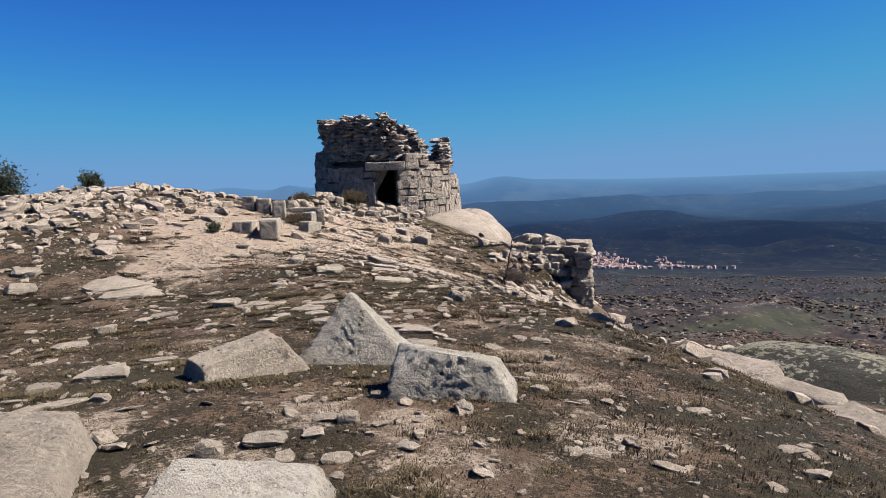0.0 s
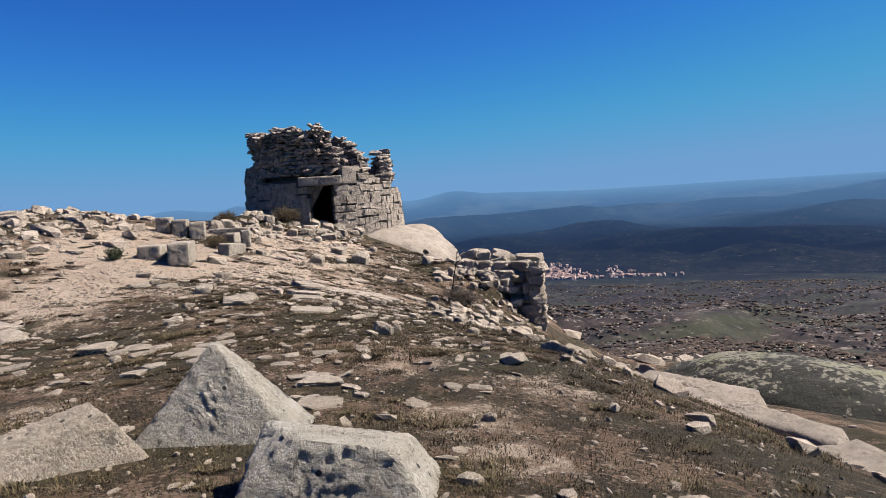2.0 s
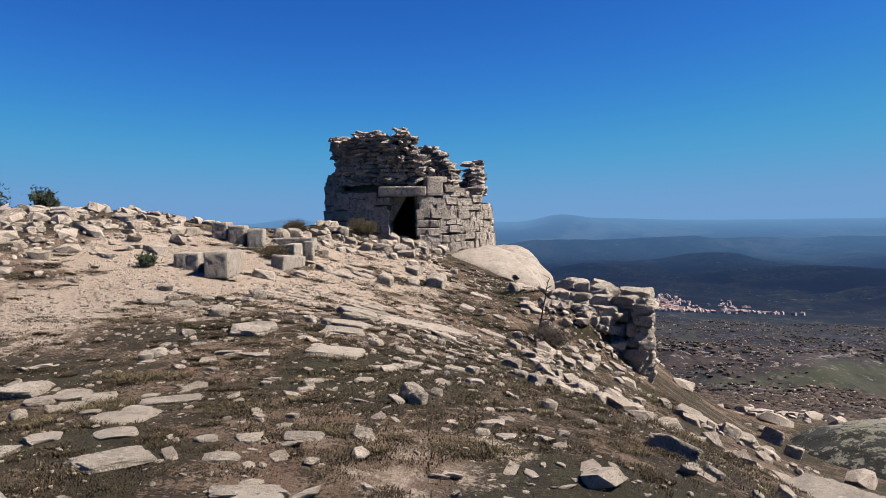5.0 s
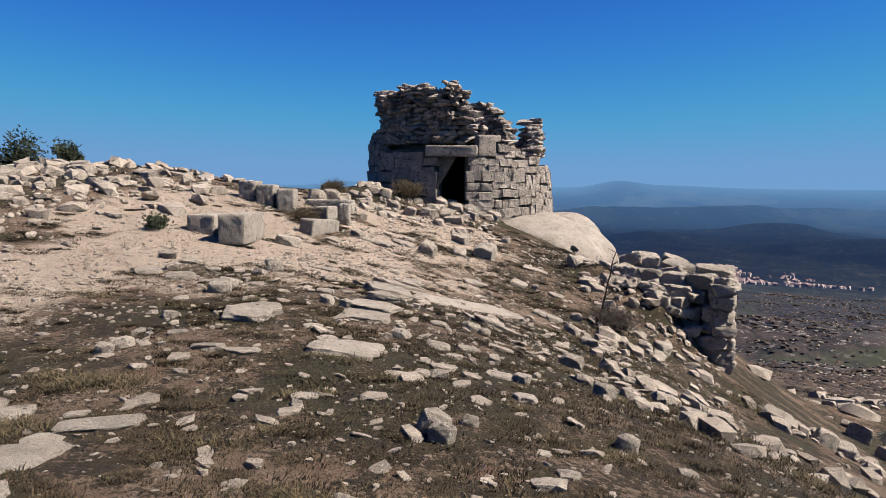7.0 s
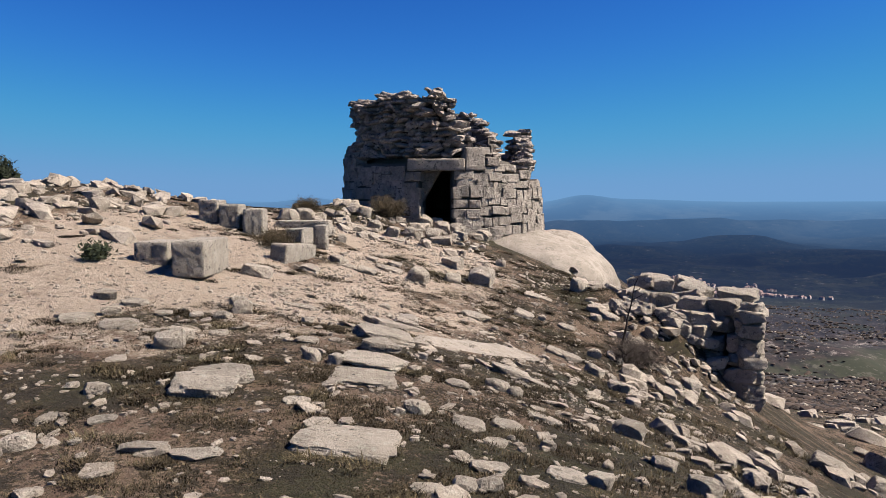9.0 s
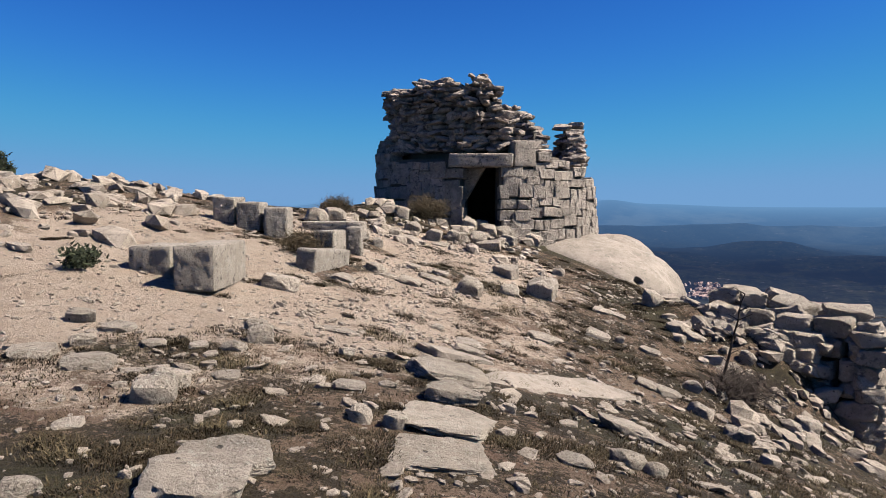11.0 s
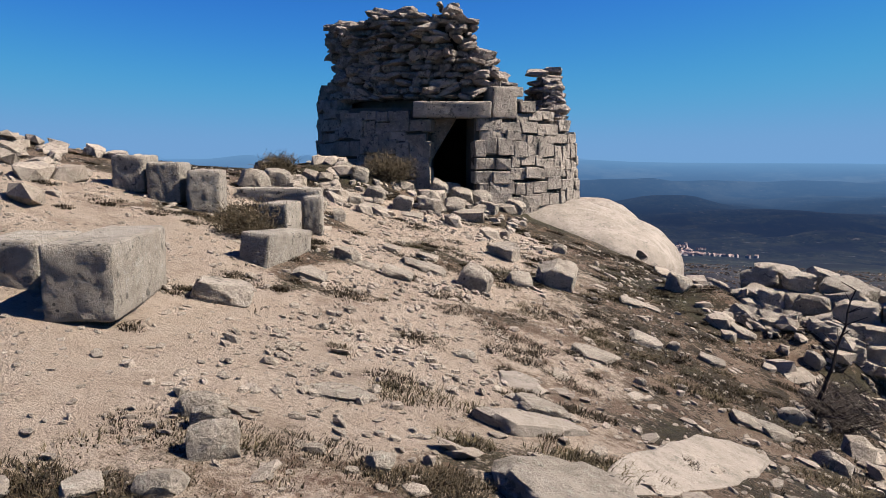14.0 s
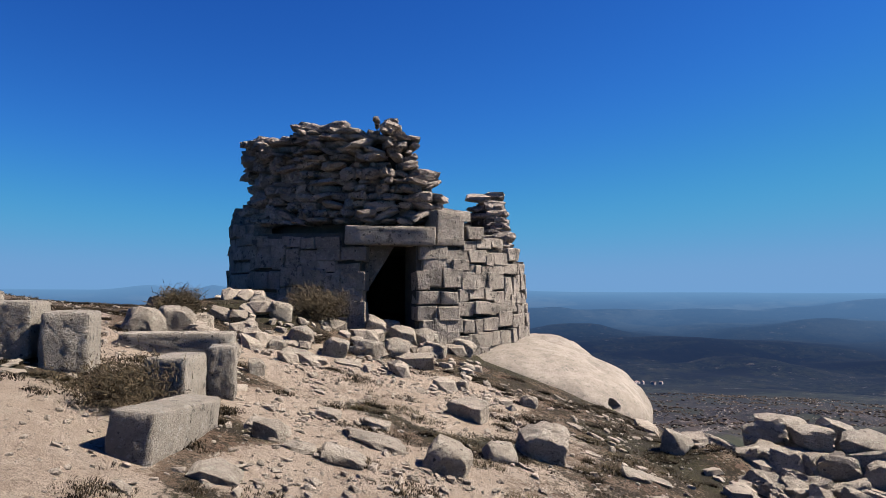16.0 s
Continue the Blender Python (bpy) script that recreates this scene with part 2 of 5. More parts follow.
def value_noise(x, y, seed):
    """Smooth random hills with a period of about one unit."""
    if seed not in TABLES:
        TABLES[seed] = np.random.RandomState(seed).rand(64, 64)
    tab = TABLES[seed]
    i, j = np.floor(x).astype(int), np.floor(y).astype(int)
    u, v = x - i, y - j
    u, v = u * u * (3 - 2 * u), v * v * (3 - 2 * v)
    q = lambda a, b: tab[a % 64, b % 64]
    return (q(i, j) * (1 - u) + q(i + 1, j) * u) * (1 - v) + (q(i, j + 1) * (1 - u) + q(i + 1, j + 1) * u) * v - 0.5


def fractal(x, y, seed, octaves=4):
    return sum(value_noise(x * 2 ** k + 17.3 * k, y * 2 ** k - 9.1 * k, seed + k) / 2 ** k for k in range(octaves))


def level(x, y):
    """Height of the bare ground at arrays of places."""
    x, y = np.atleast_1d(np.asarray(x, float)), np.atleast_1d(np.asarray(y, float))
    z, off = near_level(x, y)
    z = z + 0.05 * fractal(x / 1.1, y / 1.1, 3, 3) * np.clip(1 - off / 30, 0, 1)
    z = z + 0.75 * np.exp(-((x - 3.2) / 0.95) ** 2 - ((y - 24.0) / 0.8) ** 2)
    z = z + 0.38 * np.exp(-((x + 4.4) / 1.3) ** 2 - ((y - 27.6) / 0.95) ** 2)
    z = z + 0.42 * np.exp(-((x - 2.1) / 0.75) ** 2 - ((y - 25.3) / 0.7) ** 2)
    d = np.hypot(x, y - 12)
    far = np.interp(d, (0, 30, 100, 200, 500, 1000, 1500, 2200, 3000, 4000, 4600, 7000), (-4, -9, -24, -40, -80, -133, -187, -200, -172, -105, -15, -10))
    amp = np.interp(d, (40, 300, 1000, 2000, 3500, 4400, 4800), (0.5, 10, 24, 50, 45, 12, 5))
    amp = amp * (1 - np.exp(-((x - 370) / 260) ** 2 - ((y - 1430) / 420) ** 2))
    far = far + amp * fractal(x / 420, y / 420, 11, 5) * 0.8 + np.interp(d, (40, 90, 250, 900), (1.5, 7, 18, 0)) * fractal(x / 48, y / 48, 21, 5)
    for px, py, h, sx, sy in ((355, 4450, 50, 170, 300), (640, 4450, 18, 320, 300), (-975, 4350, 48, 85, 200), (-1350, 4400, 30, 160, 200), (-780, 4450, 20, 150, 200), (1200, 2300, 40, 380, 200), (330, 2550, 34, 170, 110), (760, 2750, 42, 260, 130), (1750, 2700, 48, 420, 150), (560, 3350, 40, 330, 130), (1250, 3400, 45, 420, 140), (900, 1780, 26, 190, 90), (1500, 1850, 28, 240, 100), (2300, 3300, 45, 500, 160), (150, 3300, 36, 200, 120), (345, 1610, 16, 130, 170)):
        far = far + h * np.exp(-((x - px) / sx) ** 2 - ((y - py) / sy) ** 2)
    w = np.clip(off / 45, 0, 1)
    w = w * w * (3 - 2 * w)
    return z * (1 - w) + far * w


def at(x, y):
    return float(level(x, y)[0])


def lie(x, y):
    """The turn that lays a thing flat on the slope at a place."""
    e = 0.3
    z = near_level([x + e, x - e, x, x], [y, y, y + e, y - e])[0]
    n = Vector((-(z[0] - z[1]) / (2 * e), -(z[2] - z[3]) / (2 * e), 1))
    return n.to_track_quat("Z", "Y").to_matrix().to_4x4() if n.xy.length < 1e-4 else Vector((0, 0, 1)).rotation_difference(n).to_matrix().to_4x4()


def axis(lo, hi, step, far_lo, far_hi, grow=1.06, cap=42.0):
    inner = list(np.arange(lo, hi + 1e-6, step))
    left, right, s, x = [], [], step, lo
    while x > far_lo:
        s = min(s * grow, cap)
        x -= s
        left.append(x)
    s, x = step, hi
    while x < far_hi:
        s = min(s * grow, cap)
        x += s
        right.append(x)
    return np.array(left[::-1] + inner + right)


# Trodden sand: discs (x, y, radius) along the path and in front of the ruin.
SAND = [(-5.6, 14.8, 0.9), (-5.6, 16.2, 1.1), (-5.3, 17.6, 1.3), (-5.6, 19.2, 1.5), (-6.6, 20.6, 1.2), (-6.9, 22.4, 0.9), (-4.2, 17.6, 0.9), (-3.6, 18.6, 0.8),
        (-3.0, 18.0, 0.8), (-3.1, 19.8, 0.75), (-2.9, 21.4, 0.7), (-3.2, 23.2, 0.7), (-3.3, 24.8, 0.6), (-4.9, 20.4, 0.9), (-5.2, 21.2, 0.8), (-2.3, 19.2, 0.75), (-2.2, 20.6, 0.6), (-2.1, 22.4, 0.6), (-1.2, 25.9, 0.6), (-2.3, 25.7, 0.8), (-3.6, 26.0, 0.6), (-4.6, 25.2, 0.6),
        (-1.8, 24.6, 0.6), (-5.6, 24.0, 0.7), (-7.0, 18.6, 0.9)]
# Worn reddish soil beside the walk: paler than turf, not yet sand.
BARE = [(0.9, 7.6, 0.8), (1.2, 5.0, 0.8), (0.1, 4.2, 0.8), (-1.0, 5.3, 0.6), (1.9, 9.0, 0.8), (-2.7, 5.2, 0.7), (-2.9, 8.3, 0.6), (0.4, 9.6, 0.7), (0.9, 10.3, 0.5), (-1.6, 4.3, 0.7), (-2.3, 3.6, 0.7), (-0.3, 5.0, 0.6), (-4.9, 13.6, 0.8), (1.2, 6.6, 0.6), (-1.6, 18.5, 1.3), (-1.3, 20.5, 1.3), (-1.1, 22.5, 1.3), (-0.7, 24.5, 1.1), (-6.5, 25.0, 1.2), (-3.6, 15.6, 1.0), (-7.6, 16.0, 1.0), (-2.6, 16.9, 1.2), (-4.6, 15.4, 1.0)]


def ground():
    xs = axis(-17, 10, 0.125, -4700, 4700)
    ys = axis(0, 34, 0.125, -900, 4750)
    X, Y = np.meshgrid(xs, ys)
    x, y = X.ravel(), Y.ravel()
    z = np.concatenate([level(a, b) for a, b in zip(np.array_split(x, 40), np.array_split(y, 40))])
    inner = (x > -18) & (x < 11) & (y > -1) & (y < 35)
    z = z + np.where(inner, 0.02 * fractal(x / 0.35, y / 0.35, 31, 2), 0)
    sand = np.zeros_like(x)
    for sx, sy, r in SAND:
        sand = np.maximum(sand, np.clip(1.5 - 0.85 * np.hypot(x - sx, y - sy) / r, 0, 1))
    for sx, sy, r in BARE:
        sand = np.maximum(sand, (0.5 if sy > 14 else 0.46) * np.clip(1.5 - np.hypot(x - sx, y - sy) / r, 0, 1))
    nx, ny = len(xs), len(ys)
    idx = np.arange(nx * ny).reshape(ny, nx)
    quads = np.stack([idx[:-1, :-1], idx[:-1, 1:], idx[1:, 1:], idx[1:, :-1]], -1).reshape(-1, 4)
    me = bpy.data.meshes.new("ground")
    me.vertices.add(len(x))
    me.vertices.foreach_set("co", np.stack([x, y, z], 1).astype(np.float32).ravel())
    me.loops.add(quads.size)
    me.loops.foreach_set("vertex_index", quads.ravel().astype(np.int32))
    me.polygons.add(len(quads))
    me.polygons.foreach_set("loop_start", np.arange(0, quads.size, 4, dtype=np.int32))
    me.polygons.foreach_set("use_smooth", np.ones(len(quads), bool))
    cx, cy = x[quads].mean(1), y[quads].mean(1)
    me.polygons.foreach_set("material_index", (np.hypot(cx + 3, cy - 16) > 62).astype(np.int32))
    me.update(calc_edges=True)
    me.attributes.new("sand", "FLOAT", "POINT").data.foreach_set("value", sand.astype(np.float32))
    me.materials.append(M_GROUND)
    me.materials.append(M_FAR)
    return tagged(new("ground", me), "dry hilltop turf with a trodden sand path, falling to a wide plain", "ground", kind="structure")


ground()


# ---- builders ----
def part(name, bm, material, parent=None, label="", smooth=35):
    """Links a bmesh as one mesh object, under a thing or a part if given."""
    me = bpy.data.meshes.new(name)
    bm.to_mesh(me)
    bm.free()
    me.materials.append(material)
    if smooth:
        me.polygons.foreach_set("use_smooth", np.ones(len(me.polygons), bool))
        me.set_sharp_from_angle(angle=radians(smooth))
    ob = new(name, me)
    ob.parent = parent
    if label:
        ob["label"] = label
    return ob


def raw_mesh(name, verts, faces, material, smooth=35):
    me = bpy.data.meshes.new(name)
    me.from_pydata([tuple(v) for v in verts], [], [tuple(f) for f in faces])
    me.materials.append(material)
    if smooth:
        me.polygons.foreach_set("use_smooth", np.ones(len(me.polygons), bool))
        me.set_sharp_from_angle(angle=radians(smooth))
    return me


def ball(sub):
    bm = bmesh.new()
    bmesh.ops.create_icosphere(bm, subdivisions=sub, radius=1)
    v = np.array([p.co[:] for p in bm.verts])
    f = np.array([[q.index for q in p.verts] for p in bm.faces])
    bm.free()
    return v / np.linalg.norm(v, axis=1, keepdims=True), f


BALLS = {k: ball(k) for k in (1, 2, 3, 4, 5, 6)}


def lumpy(n, seed, freq):
    """Signed noise over unit directions, 0 mean."""
    o = Vector((seed * 3.71, -seed * 1.93, seed * 0.77))
    return np.array([noise.fractal(Vector(p) * freq + o, 1.0, 2.0, 4) for p in n])


def rock_shape(seed, sub=2, planes=13, flat_top=0.0, bulge=0.05, fine=0.0, chip=0.1):
    """A broken stone of about unit half-size: a convex body cut by random planes, its faces slightly uneven."""
    rng = np.random.RandomState(seed)
    n, f = BALLS[sub]
    p = rng.normal(size=(planes, 3))
    p /= np.linalg.norm(p, axis=1, keepdims=True)
    p = np.vstack([p, [[0, 0, 1], [0, 0, -1], [1, 0, 0], [-1, 0, 0], [0, 1, 0], [0, -1, 0]]])
    p[-6:] += rng.normal(size=(6, 3)) * 0.13
    d = rng.uniform(0.72, 1.0, len(p))
    d[:planes] += chip
    if flat_top:
        d[-6] = flat_top
    r = np.min(d[None] / np.maximum(n @ p.T, 1e-3), axis=1)
    r = np.minimum(r, 1.62)
    r = r * (1 + bulge * lumpy(n, seed, 2.2) + (fine * lumpy(n, seed + 5, 7.0) if fine else 0))
    return n * r[:, None], f


def stone(x, y, length, width, height, turn, seed, sink=0.35, tilt=(0, 0), mat=None, name="stone", label="", sub=3, flat=0.0, group="loose stones on the turf", planes=13, fine=0.02):
    """One loose stone of the given size, lying on the ground and a little sunk in it."""
    if length > 0.45:
        sub, fine = max(sub, 4), 0.045
    v, f = rock_shape(seed, sub, planes, flat, 0.07, fine)
    v = v / np.abs(v).max(0) * np.array((length / 2, width / 2, height / 2))
    me = raw_mesh(name, v, f, mat or M_STONE, 28)
    ob = new(name, me)
    ob.matrix_world = Matrix.Translation((x, y, at(x, y))) @ lie(x, y) @ pose(0, 0, height * (0.5 - sink), tilt[0], tilt[1], turn)
    return tagged(ob, label or "pale weathered granite stone half sunk in dry turf", "stone", group)


def dressed(length, width, height, seed, rough=0.012, cuts=9):
    """A hewn block with worn arrises, its base at z = 0."""
    bm = bmesh.new()
    bmesh.ops.create_cube(bm, size=1)
    bmesh.ops.scale(bm, vec=(length, width, height), verts=bm.verts)
    bmesh.ops.bevel(bm, geom=list(bm.edges), offset=0.03, segments=2, affect="EDGES", profile=0.5)
    bmesh.ops.subdivide_edges(bm, edges=[e for e in bm.edges if e.calc_length() > 0.12], cuts=cuts, use_grid_fill=True)
    o = Vector((seed * 1.7, seed * 0.9, -seed))
    for v in bm.verts:
        n = noise.fractal(v.co * 3.5 + o, 1.0, 2.0, 5)
        m = noise.fractal(v.co * 16 + o, 1.0, 2.0, 3)
        v.co += v.co.normalized() * (n * rough * 0.9 + m * rough * 0.9)
        v.co.z += height / 2
    return bm


# ---- great outcrops ----
def dome(name, centre, radii, turn, seed, mat, label, tilt=(0, 0), power=2.3, amount=0.05, hollow=None):
    n, f = BALLS[6]
    r = (np.abs(n) ** power).sum(1) ** (-1 / power)
    v = n * (r * (1 + amount * lumpy(n, seed, 1.3) + 0.012 * lumpy(n, seed + 3, 6)))[:, None] * np.array(radii)
    if hollow:
        p = np.array(pose(*centre, tilt[0], tilt[1], turn).inverted() @ Vector(hollow))
        ray = p / np.linalg.norm(p)
        near = np.arccos(np.clip((v / np.linalg.norm(v, axis=1, keepdims=True)) @ ray, -1, 1)) * np.linalg.norm(p)
        v = v * (1 - 0.16 * np.clip(1.25 - near / 0.09, 0, 1))[:, None]
    ob = new(name, raw_mesh(name, v, f, mat, 60))
    ob.matrix_world = pose(*centre, tilt[0], tilt[1], turn)
    return tagged(ob, label, "boulder", "granite outcrops")


dome("boulder", (0.6, 29.75, -1.1), (2.1, 2.2, 1.3), -28, 2, M_DOME, "huge smooth pale granite boulder under the round ruin", (0, 17), 2.7, 0.07, (1.41, 27.7, -0.58))
dome("boulder", (1.1, 32.0, -1.0), (1.3, 1.6, 1.3), 10, 5, M_DOME, "pale granite boulder behind the ruin's rock")
dome("boulder", (16.8, 27.8, -9.6), (7.6, 4.2, 3.7), -40, 8, M_WHALE, "long rounded granite whaleback blotched with black and green lichen", (0, 8), 2.3, 0.06)


# ---- round ruin ----
CX, CY, R = -2.5, 31.6, 3.1
DOOR = (radians(-4.5), radians(12.0))
DOOR_TOP = 2.09


def on_ring(theta, r, z=0.0):
    """A place on the ruin's ring; theta runs from the side of the door to the east."""
    return CX + r * math.sin(theta), CY - r * math.cos(theta), z


def facing_top(deg):
    return float(np.interp(deg, (-180, -110, -95, -80, -60, -20, -19, 27, 28, 40, 60, 80, 92, 120, 180), (2.6, 3.0, 3.0, 2.7, 2.45, 2.42, 2.42, 2.42, 2.72, 2.4, 2.1, 1.75, 1.7, 2.0, 2.6)))


def core_top(deg):
    return float(np.interp(deg, (-180, -130, -100, -60, -32, -26, 6, 11, 13, 18, 25, 30, 34, 50, 62, 74, 82, 92, 108, 116, 124, 134, 140, 148, 156, 165, 180),
                           (4.25, 4.2, 4.28, 4.2, 4.14, 4.24, 4.3, 4.24, 3.45, 3.35, 2.85, 2.5, 2.2, 2.15, 2.15, 2.4, 2.8, 3.32, 3.3, 2.9, 2.7, 2.5, 3.0, 3.75, 4.1, 4.2, 4.25)))


def base_level(theta):
    x, y, _ = on_ring(theta, R)
    return at(x, y) if math.degrees(theta) < 12 or math.degrees(theta) > 110 else max(at(x, y), 0.12)


def brick_shape(seed):
    """A hewn wall stone, unit size, with worn bevelled edges."""
    rng = random.Random(seed)
    bm = bmesh.new()
    bmesh.ops.create_cube(bm, size=1)
    for v in bm.verts:
        v.co += Vector((rng.uniform(-0.05, 0.04), rng.uniform(-0.10, 0.06), rng.uniform(-0.07, 0.06)))
    bmesh.ops.bevel(bm, geom=list(bm.edges), offset=0.045, segments=1, affect="EDGES")
    for v in bm.verts:
        v.co += Vector([rng.uniform(-0.02, 0.02) for _ in range(3)])
    me = bpy.data.meshes.new("wall_stone")
    bm.to_mesh(me)
    bm.free()
    me.materials.append(M_TOWER)
    return me


def sector_block(bm, a0, a1, r0, r1, z0, z1):
    v = [bm.verts.new(on_ring(a, r, z)) for z in (z0, z1) for r in (r0, r1) for a in (a0, a1)]
    for q in ((0, 1, 3, 2), (4, 6, 7, 5), (0, 4, 5, 1), (2, 3, 7, 6), (0, 2, 6, 4), (1, 5, 7, 3)):
        bm.faces.new([v[i] for i in q])


def ruin():
    thing = tagged(new("round_tower"), "roofless round tower ruin of rough granite with a low doorway", "ruin")
    rng = random.Random(7)
    bm = bmesh.new()
    step = radians(3)
    for k in range(120):
        a = -math.pi + k * step
        deg = math.degrees(a + step / 2)
        inner = R - 0.85
        sill = base_level(a) - 0.5
        if DOOR[0] - 0.01 < a + step / 2 < DOOR[1] + 0.01:
            sector_block(bm, a, a + step, inner, R - 0.1, sill, 0.45)
            sector_block(bm, a, a + step, inner, R - 0.62, DOOR_TOP + 0.03, core_top(deg) - 0.15)
        else:
            sector_block(bm, a, a + step, inner, R - 0.1, sill, facing_top(deg) - 0.12)
            if core_top(deg) > facing_top(deg):
                sector_block(bm, a, a + step, inner + 0.05, R - 0.62, facing_top(deg) - 0.12, core_top(deg) - 0.12)
    tagged(part("wall_core", bm, M_MORTAR, thing, "dark earth mortar core", 0), kind="stuff")
    # unseen disc, added to block sun and sky from the ruin's inside
    bm = bmesh.new()
    bmesh.ops.create_cone(bm, segments=40, radius1=R - 0.8, radius2=R - 0.95, depth=0.3, cap_ends=True, matrix=Matrix.Translation((CX, CY, 2.3)))
    part("inner_shade_disc", bm, M_MORTAR, thing, "unseen disc added to keep the ruin's inside dark", 0)
    # slabs of the ragged upper wall, laid dry in thin courses
    verts, faces = [], []
    z = 2.2
    shapes = [rock_shape(900 + i, 2, 8, 0.85, 0.06, 0.03, 0.25) for i in range(14)]
    while z < 4.7:
        hgt = rng.uniform(0.09, 0.21)
        deg = -180 + rng.uniform(0, 8)
        while deg < 180:
            length = rng.choice((0.14, 0.2, 0.27, 0.36, 0.5)) * rng.uniform(0.8, 1.2)
            th = radians(deg)
            if facing_top(deg) - 0.08 < z < core_top(deg) - hgt * 0.3 + rng.uniform(-0.12, 0.1):
                over = 0.2 * max(0, z - 3.6) - 0.12 if deg < -50 else (0.12 * max(0, z - 3.6) if deg < 16 else 0)
                lean = -0.1 if 2.9 < z < 3.6 and deg < 0 else (-0.16 * (z - 2.0) if 60 < deg < 125 else 0.0)
                depth = rng.uniform(0.35, 0.6)
                outer = R - 0.16 + over + lean + rng.uniform(-0.22, 0.1)
                for inside in ((0, 1) if z > core_top(deg) - 0.4 or deg > 20 else (0,)):
                    v, f = shapes[rng.randrange(14)]
                    q = v * np.array((length * 0.52, depth * 0.55, hgt * rng.uniform(0.42, 0.68)))
                    tw, tl = rng.gauss(0, 0.3), rng.gauss(0, 0.2)
                    q = q @ np.array(Matrix.Rotation(tw, 3, "Z") @ Matrix.Rotation(tl, 3, "Y")).T
                    mid = outer - depth / 2 if not inside else R - 0.85 + depth / 2 + rng.uniform(-0.05, 0.1)
                    c, s = math.cos(th), math.sin(th)
                    w = np.stack([CX + s * mid + q[:, 0] * c - q[:, 1] * s, CY - c * mid + q[:, 0] * s + q[:, 1] * c, z + q[:, 2] + hgt / 2], 1)
                    faces.extend((f + len(verts)).tolist())
                    verts.extend(w.tolist())
            deg += math.degrees(length / R) * 0.93
        z += hgt * 0.92
    ob = new("rubble", raw_mesh("rubble", verts, faces, M_RUBBLE, 18))
    ob.parent = thing
    tagged(ob, "ragged courses of thin dark granite slabs", kind="stuff")
    # lintel and the square stone beside it
    for name, a0, a1, z0, z1, seed, label in (("lintel", -11.5, 18.0, DOOR_TOP, 2.42, 3, "long hewn granite lintel"), ("quoin", 18.6, 29.0, 2.10, 2.74, 5, "")):
        a = radians((a0 + a1) / 2)
        half = R * math.sin(radians(a1 - a0) / 2)
        bm = dressed(2 * half, 0.5, z1 - z0, seed, 0.01, 5)
        o = part(name, bm, M_TOWER, thing, label)
        o.matrix_world = Matrix.Translation(on_ring(a, R - 0.24, z0)) @ pose(0, 0, 0, 0, 0, math.degrees(a))
    # added block for the lit inner wall; its slanted edge imitates the shadow line
    bm = dressed(0.62, 0.3, 1.0, 31, 0.02, 6)
    for v in bm.verts:
        v.co.x += 0.62 * (v.co.z - 1.0) * (v.co.x + 0.31) / 0.62 * 0.95
    o = part("door_infill", bm, M_TOWER, thing, "added block standing in for the lit inner wall behind the doorway")
    o.matrix_world = Matrix.Translation(on_ring(radians(-1.2), R - 0.62, 1.12))
    return thing


TOWER = ruin()


def face_tower():
    """Each wall stone of the ruin's outer face, course by course."""
    rng = random.Random(21)
    shapes = [brick_shape(40 + i) for i in range(30)]
    z, made = -0.2, 0
    while z < 3.0:
        hgt = rng.choice((0.19, 0.23, 0.27, 0.33)) if z < 1.4 else rng.choice((0.16, 0.2, 0.24))
        deg = -128 + rng.uniform(0, 8)
        while deg < 128:
            length = rng.choice((0.18, 0.24, 0.3, 0.36, 0.42)) * rng.uniform(0.85, 1.15) * (1.15 if hgt > 0.2 else 1.0)
            span = math.degrees(length / R)
            mid = radians(deg + span / 2)
            md = math.degrees(mid)
            wave = 0.05 * math.sin(deg / 9.0 + 4 * z) + 0.03 * math.sin(deg / 3.7 - 7 * z)
            top = z + hgt
            batter = 0.14 * max(0, 1.6 - z) / 1.8
            ok = top < facing_top(md) + 0.07 and top > base_level(mid)
            if z < DOOR_TOP and deg + span > -4.5 and deg < 12.0 and top > 0.55:
                ok = False
                if deg < -4.5 and -4.5 - deg > 2.5:
                    span = -4.5 - deg
                    ok = True
                elif deg + span > 12.0 and deg + span - 12.0 > 2.5:
                    span = deg + span - 12.0
                    deg = 12.0
                    ok = True
                mid = radians(deg + span / 2)
                length = R * radians(span)
            if DOOR_TOP - 0.06 < top and z < 2.42 and -12.5 < deg + span / 2 < 29.5:
                ok = ok and top < DOOR_TOP + 0.03
            if ok:
                o = bpy.data.objects.new("wall_stone", shapes[rng.randrange(30)])
                scene.collection.objects.link(o)
                o.parent = TOWER
                depth = 0.4
                r = R + batter - depth / 2 + rng.uniform(-0.022, 0.022)
                o.matrix_world = Matrix.Translation(on_ring(mid, r, z + hgt / 2 + wave * (0.2 if 1.9 < z < 2.5 and -14 < md < 31 else 1.0))) @ pose(0, 0, 0, rng.gauss(0, 1.2), rng.gauss(0, 1.5), math.degrees(mid) + rng.gauss(0, 1.3)) @ Matrix.Diagonal((length * rng.uniform(0.98, 1.03), depth, hgt * rng.uniform(0.95, 1.04), 1))
                made += 1
            deg += span
        z += hgt
    return made


# ---- hewn blocks by the path ----
def block(x, y, size, turn, seed, label, sink=0.03, tilt=(0, 0), group="hewn granite blocks", name="stone_block", mat=None):
    o = part(name, dressed(*size, seed), mat or M_BLOCK)
    o.matrix_world = pose(x, y, at(x, y) - sink, tilt[0], tilt[1], turn)
    return tagged(o, label, "stone block", group)


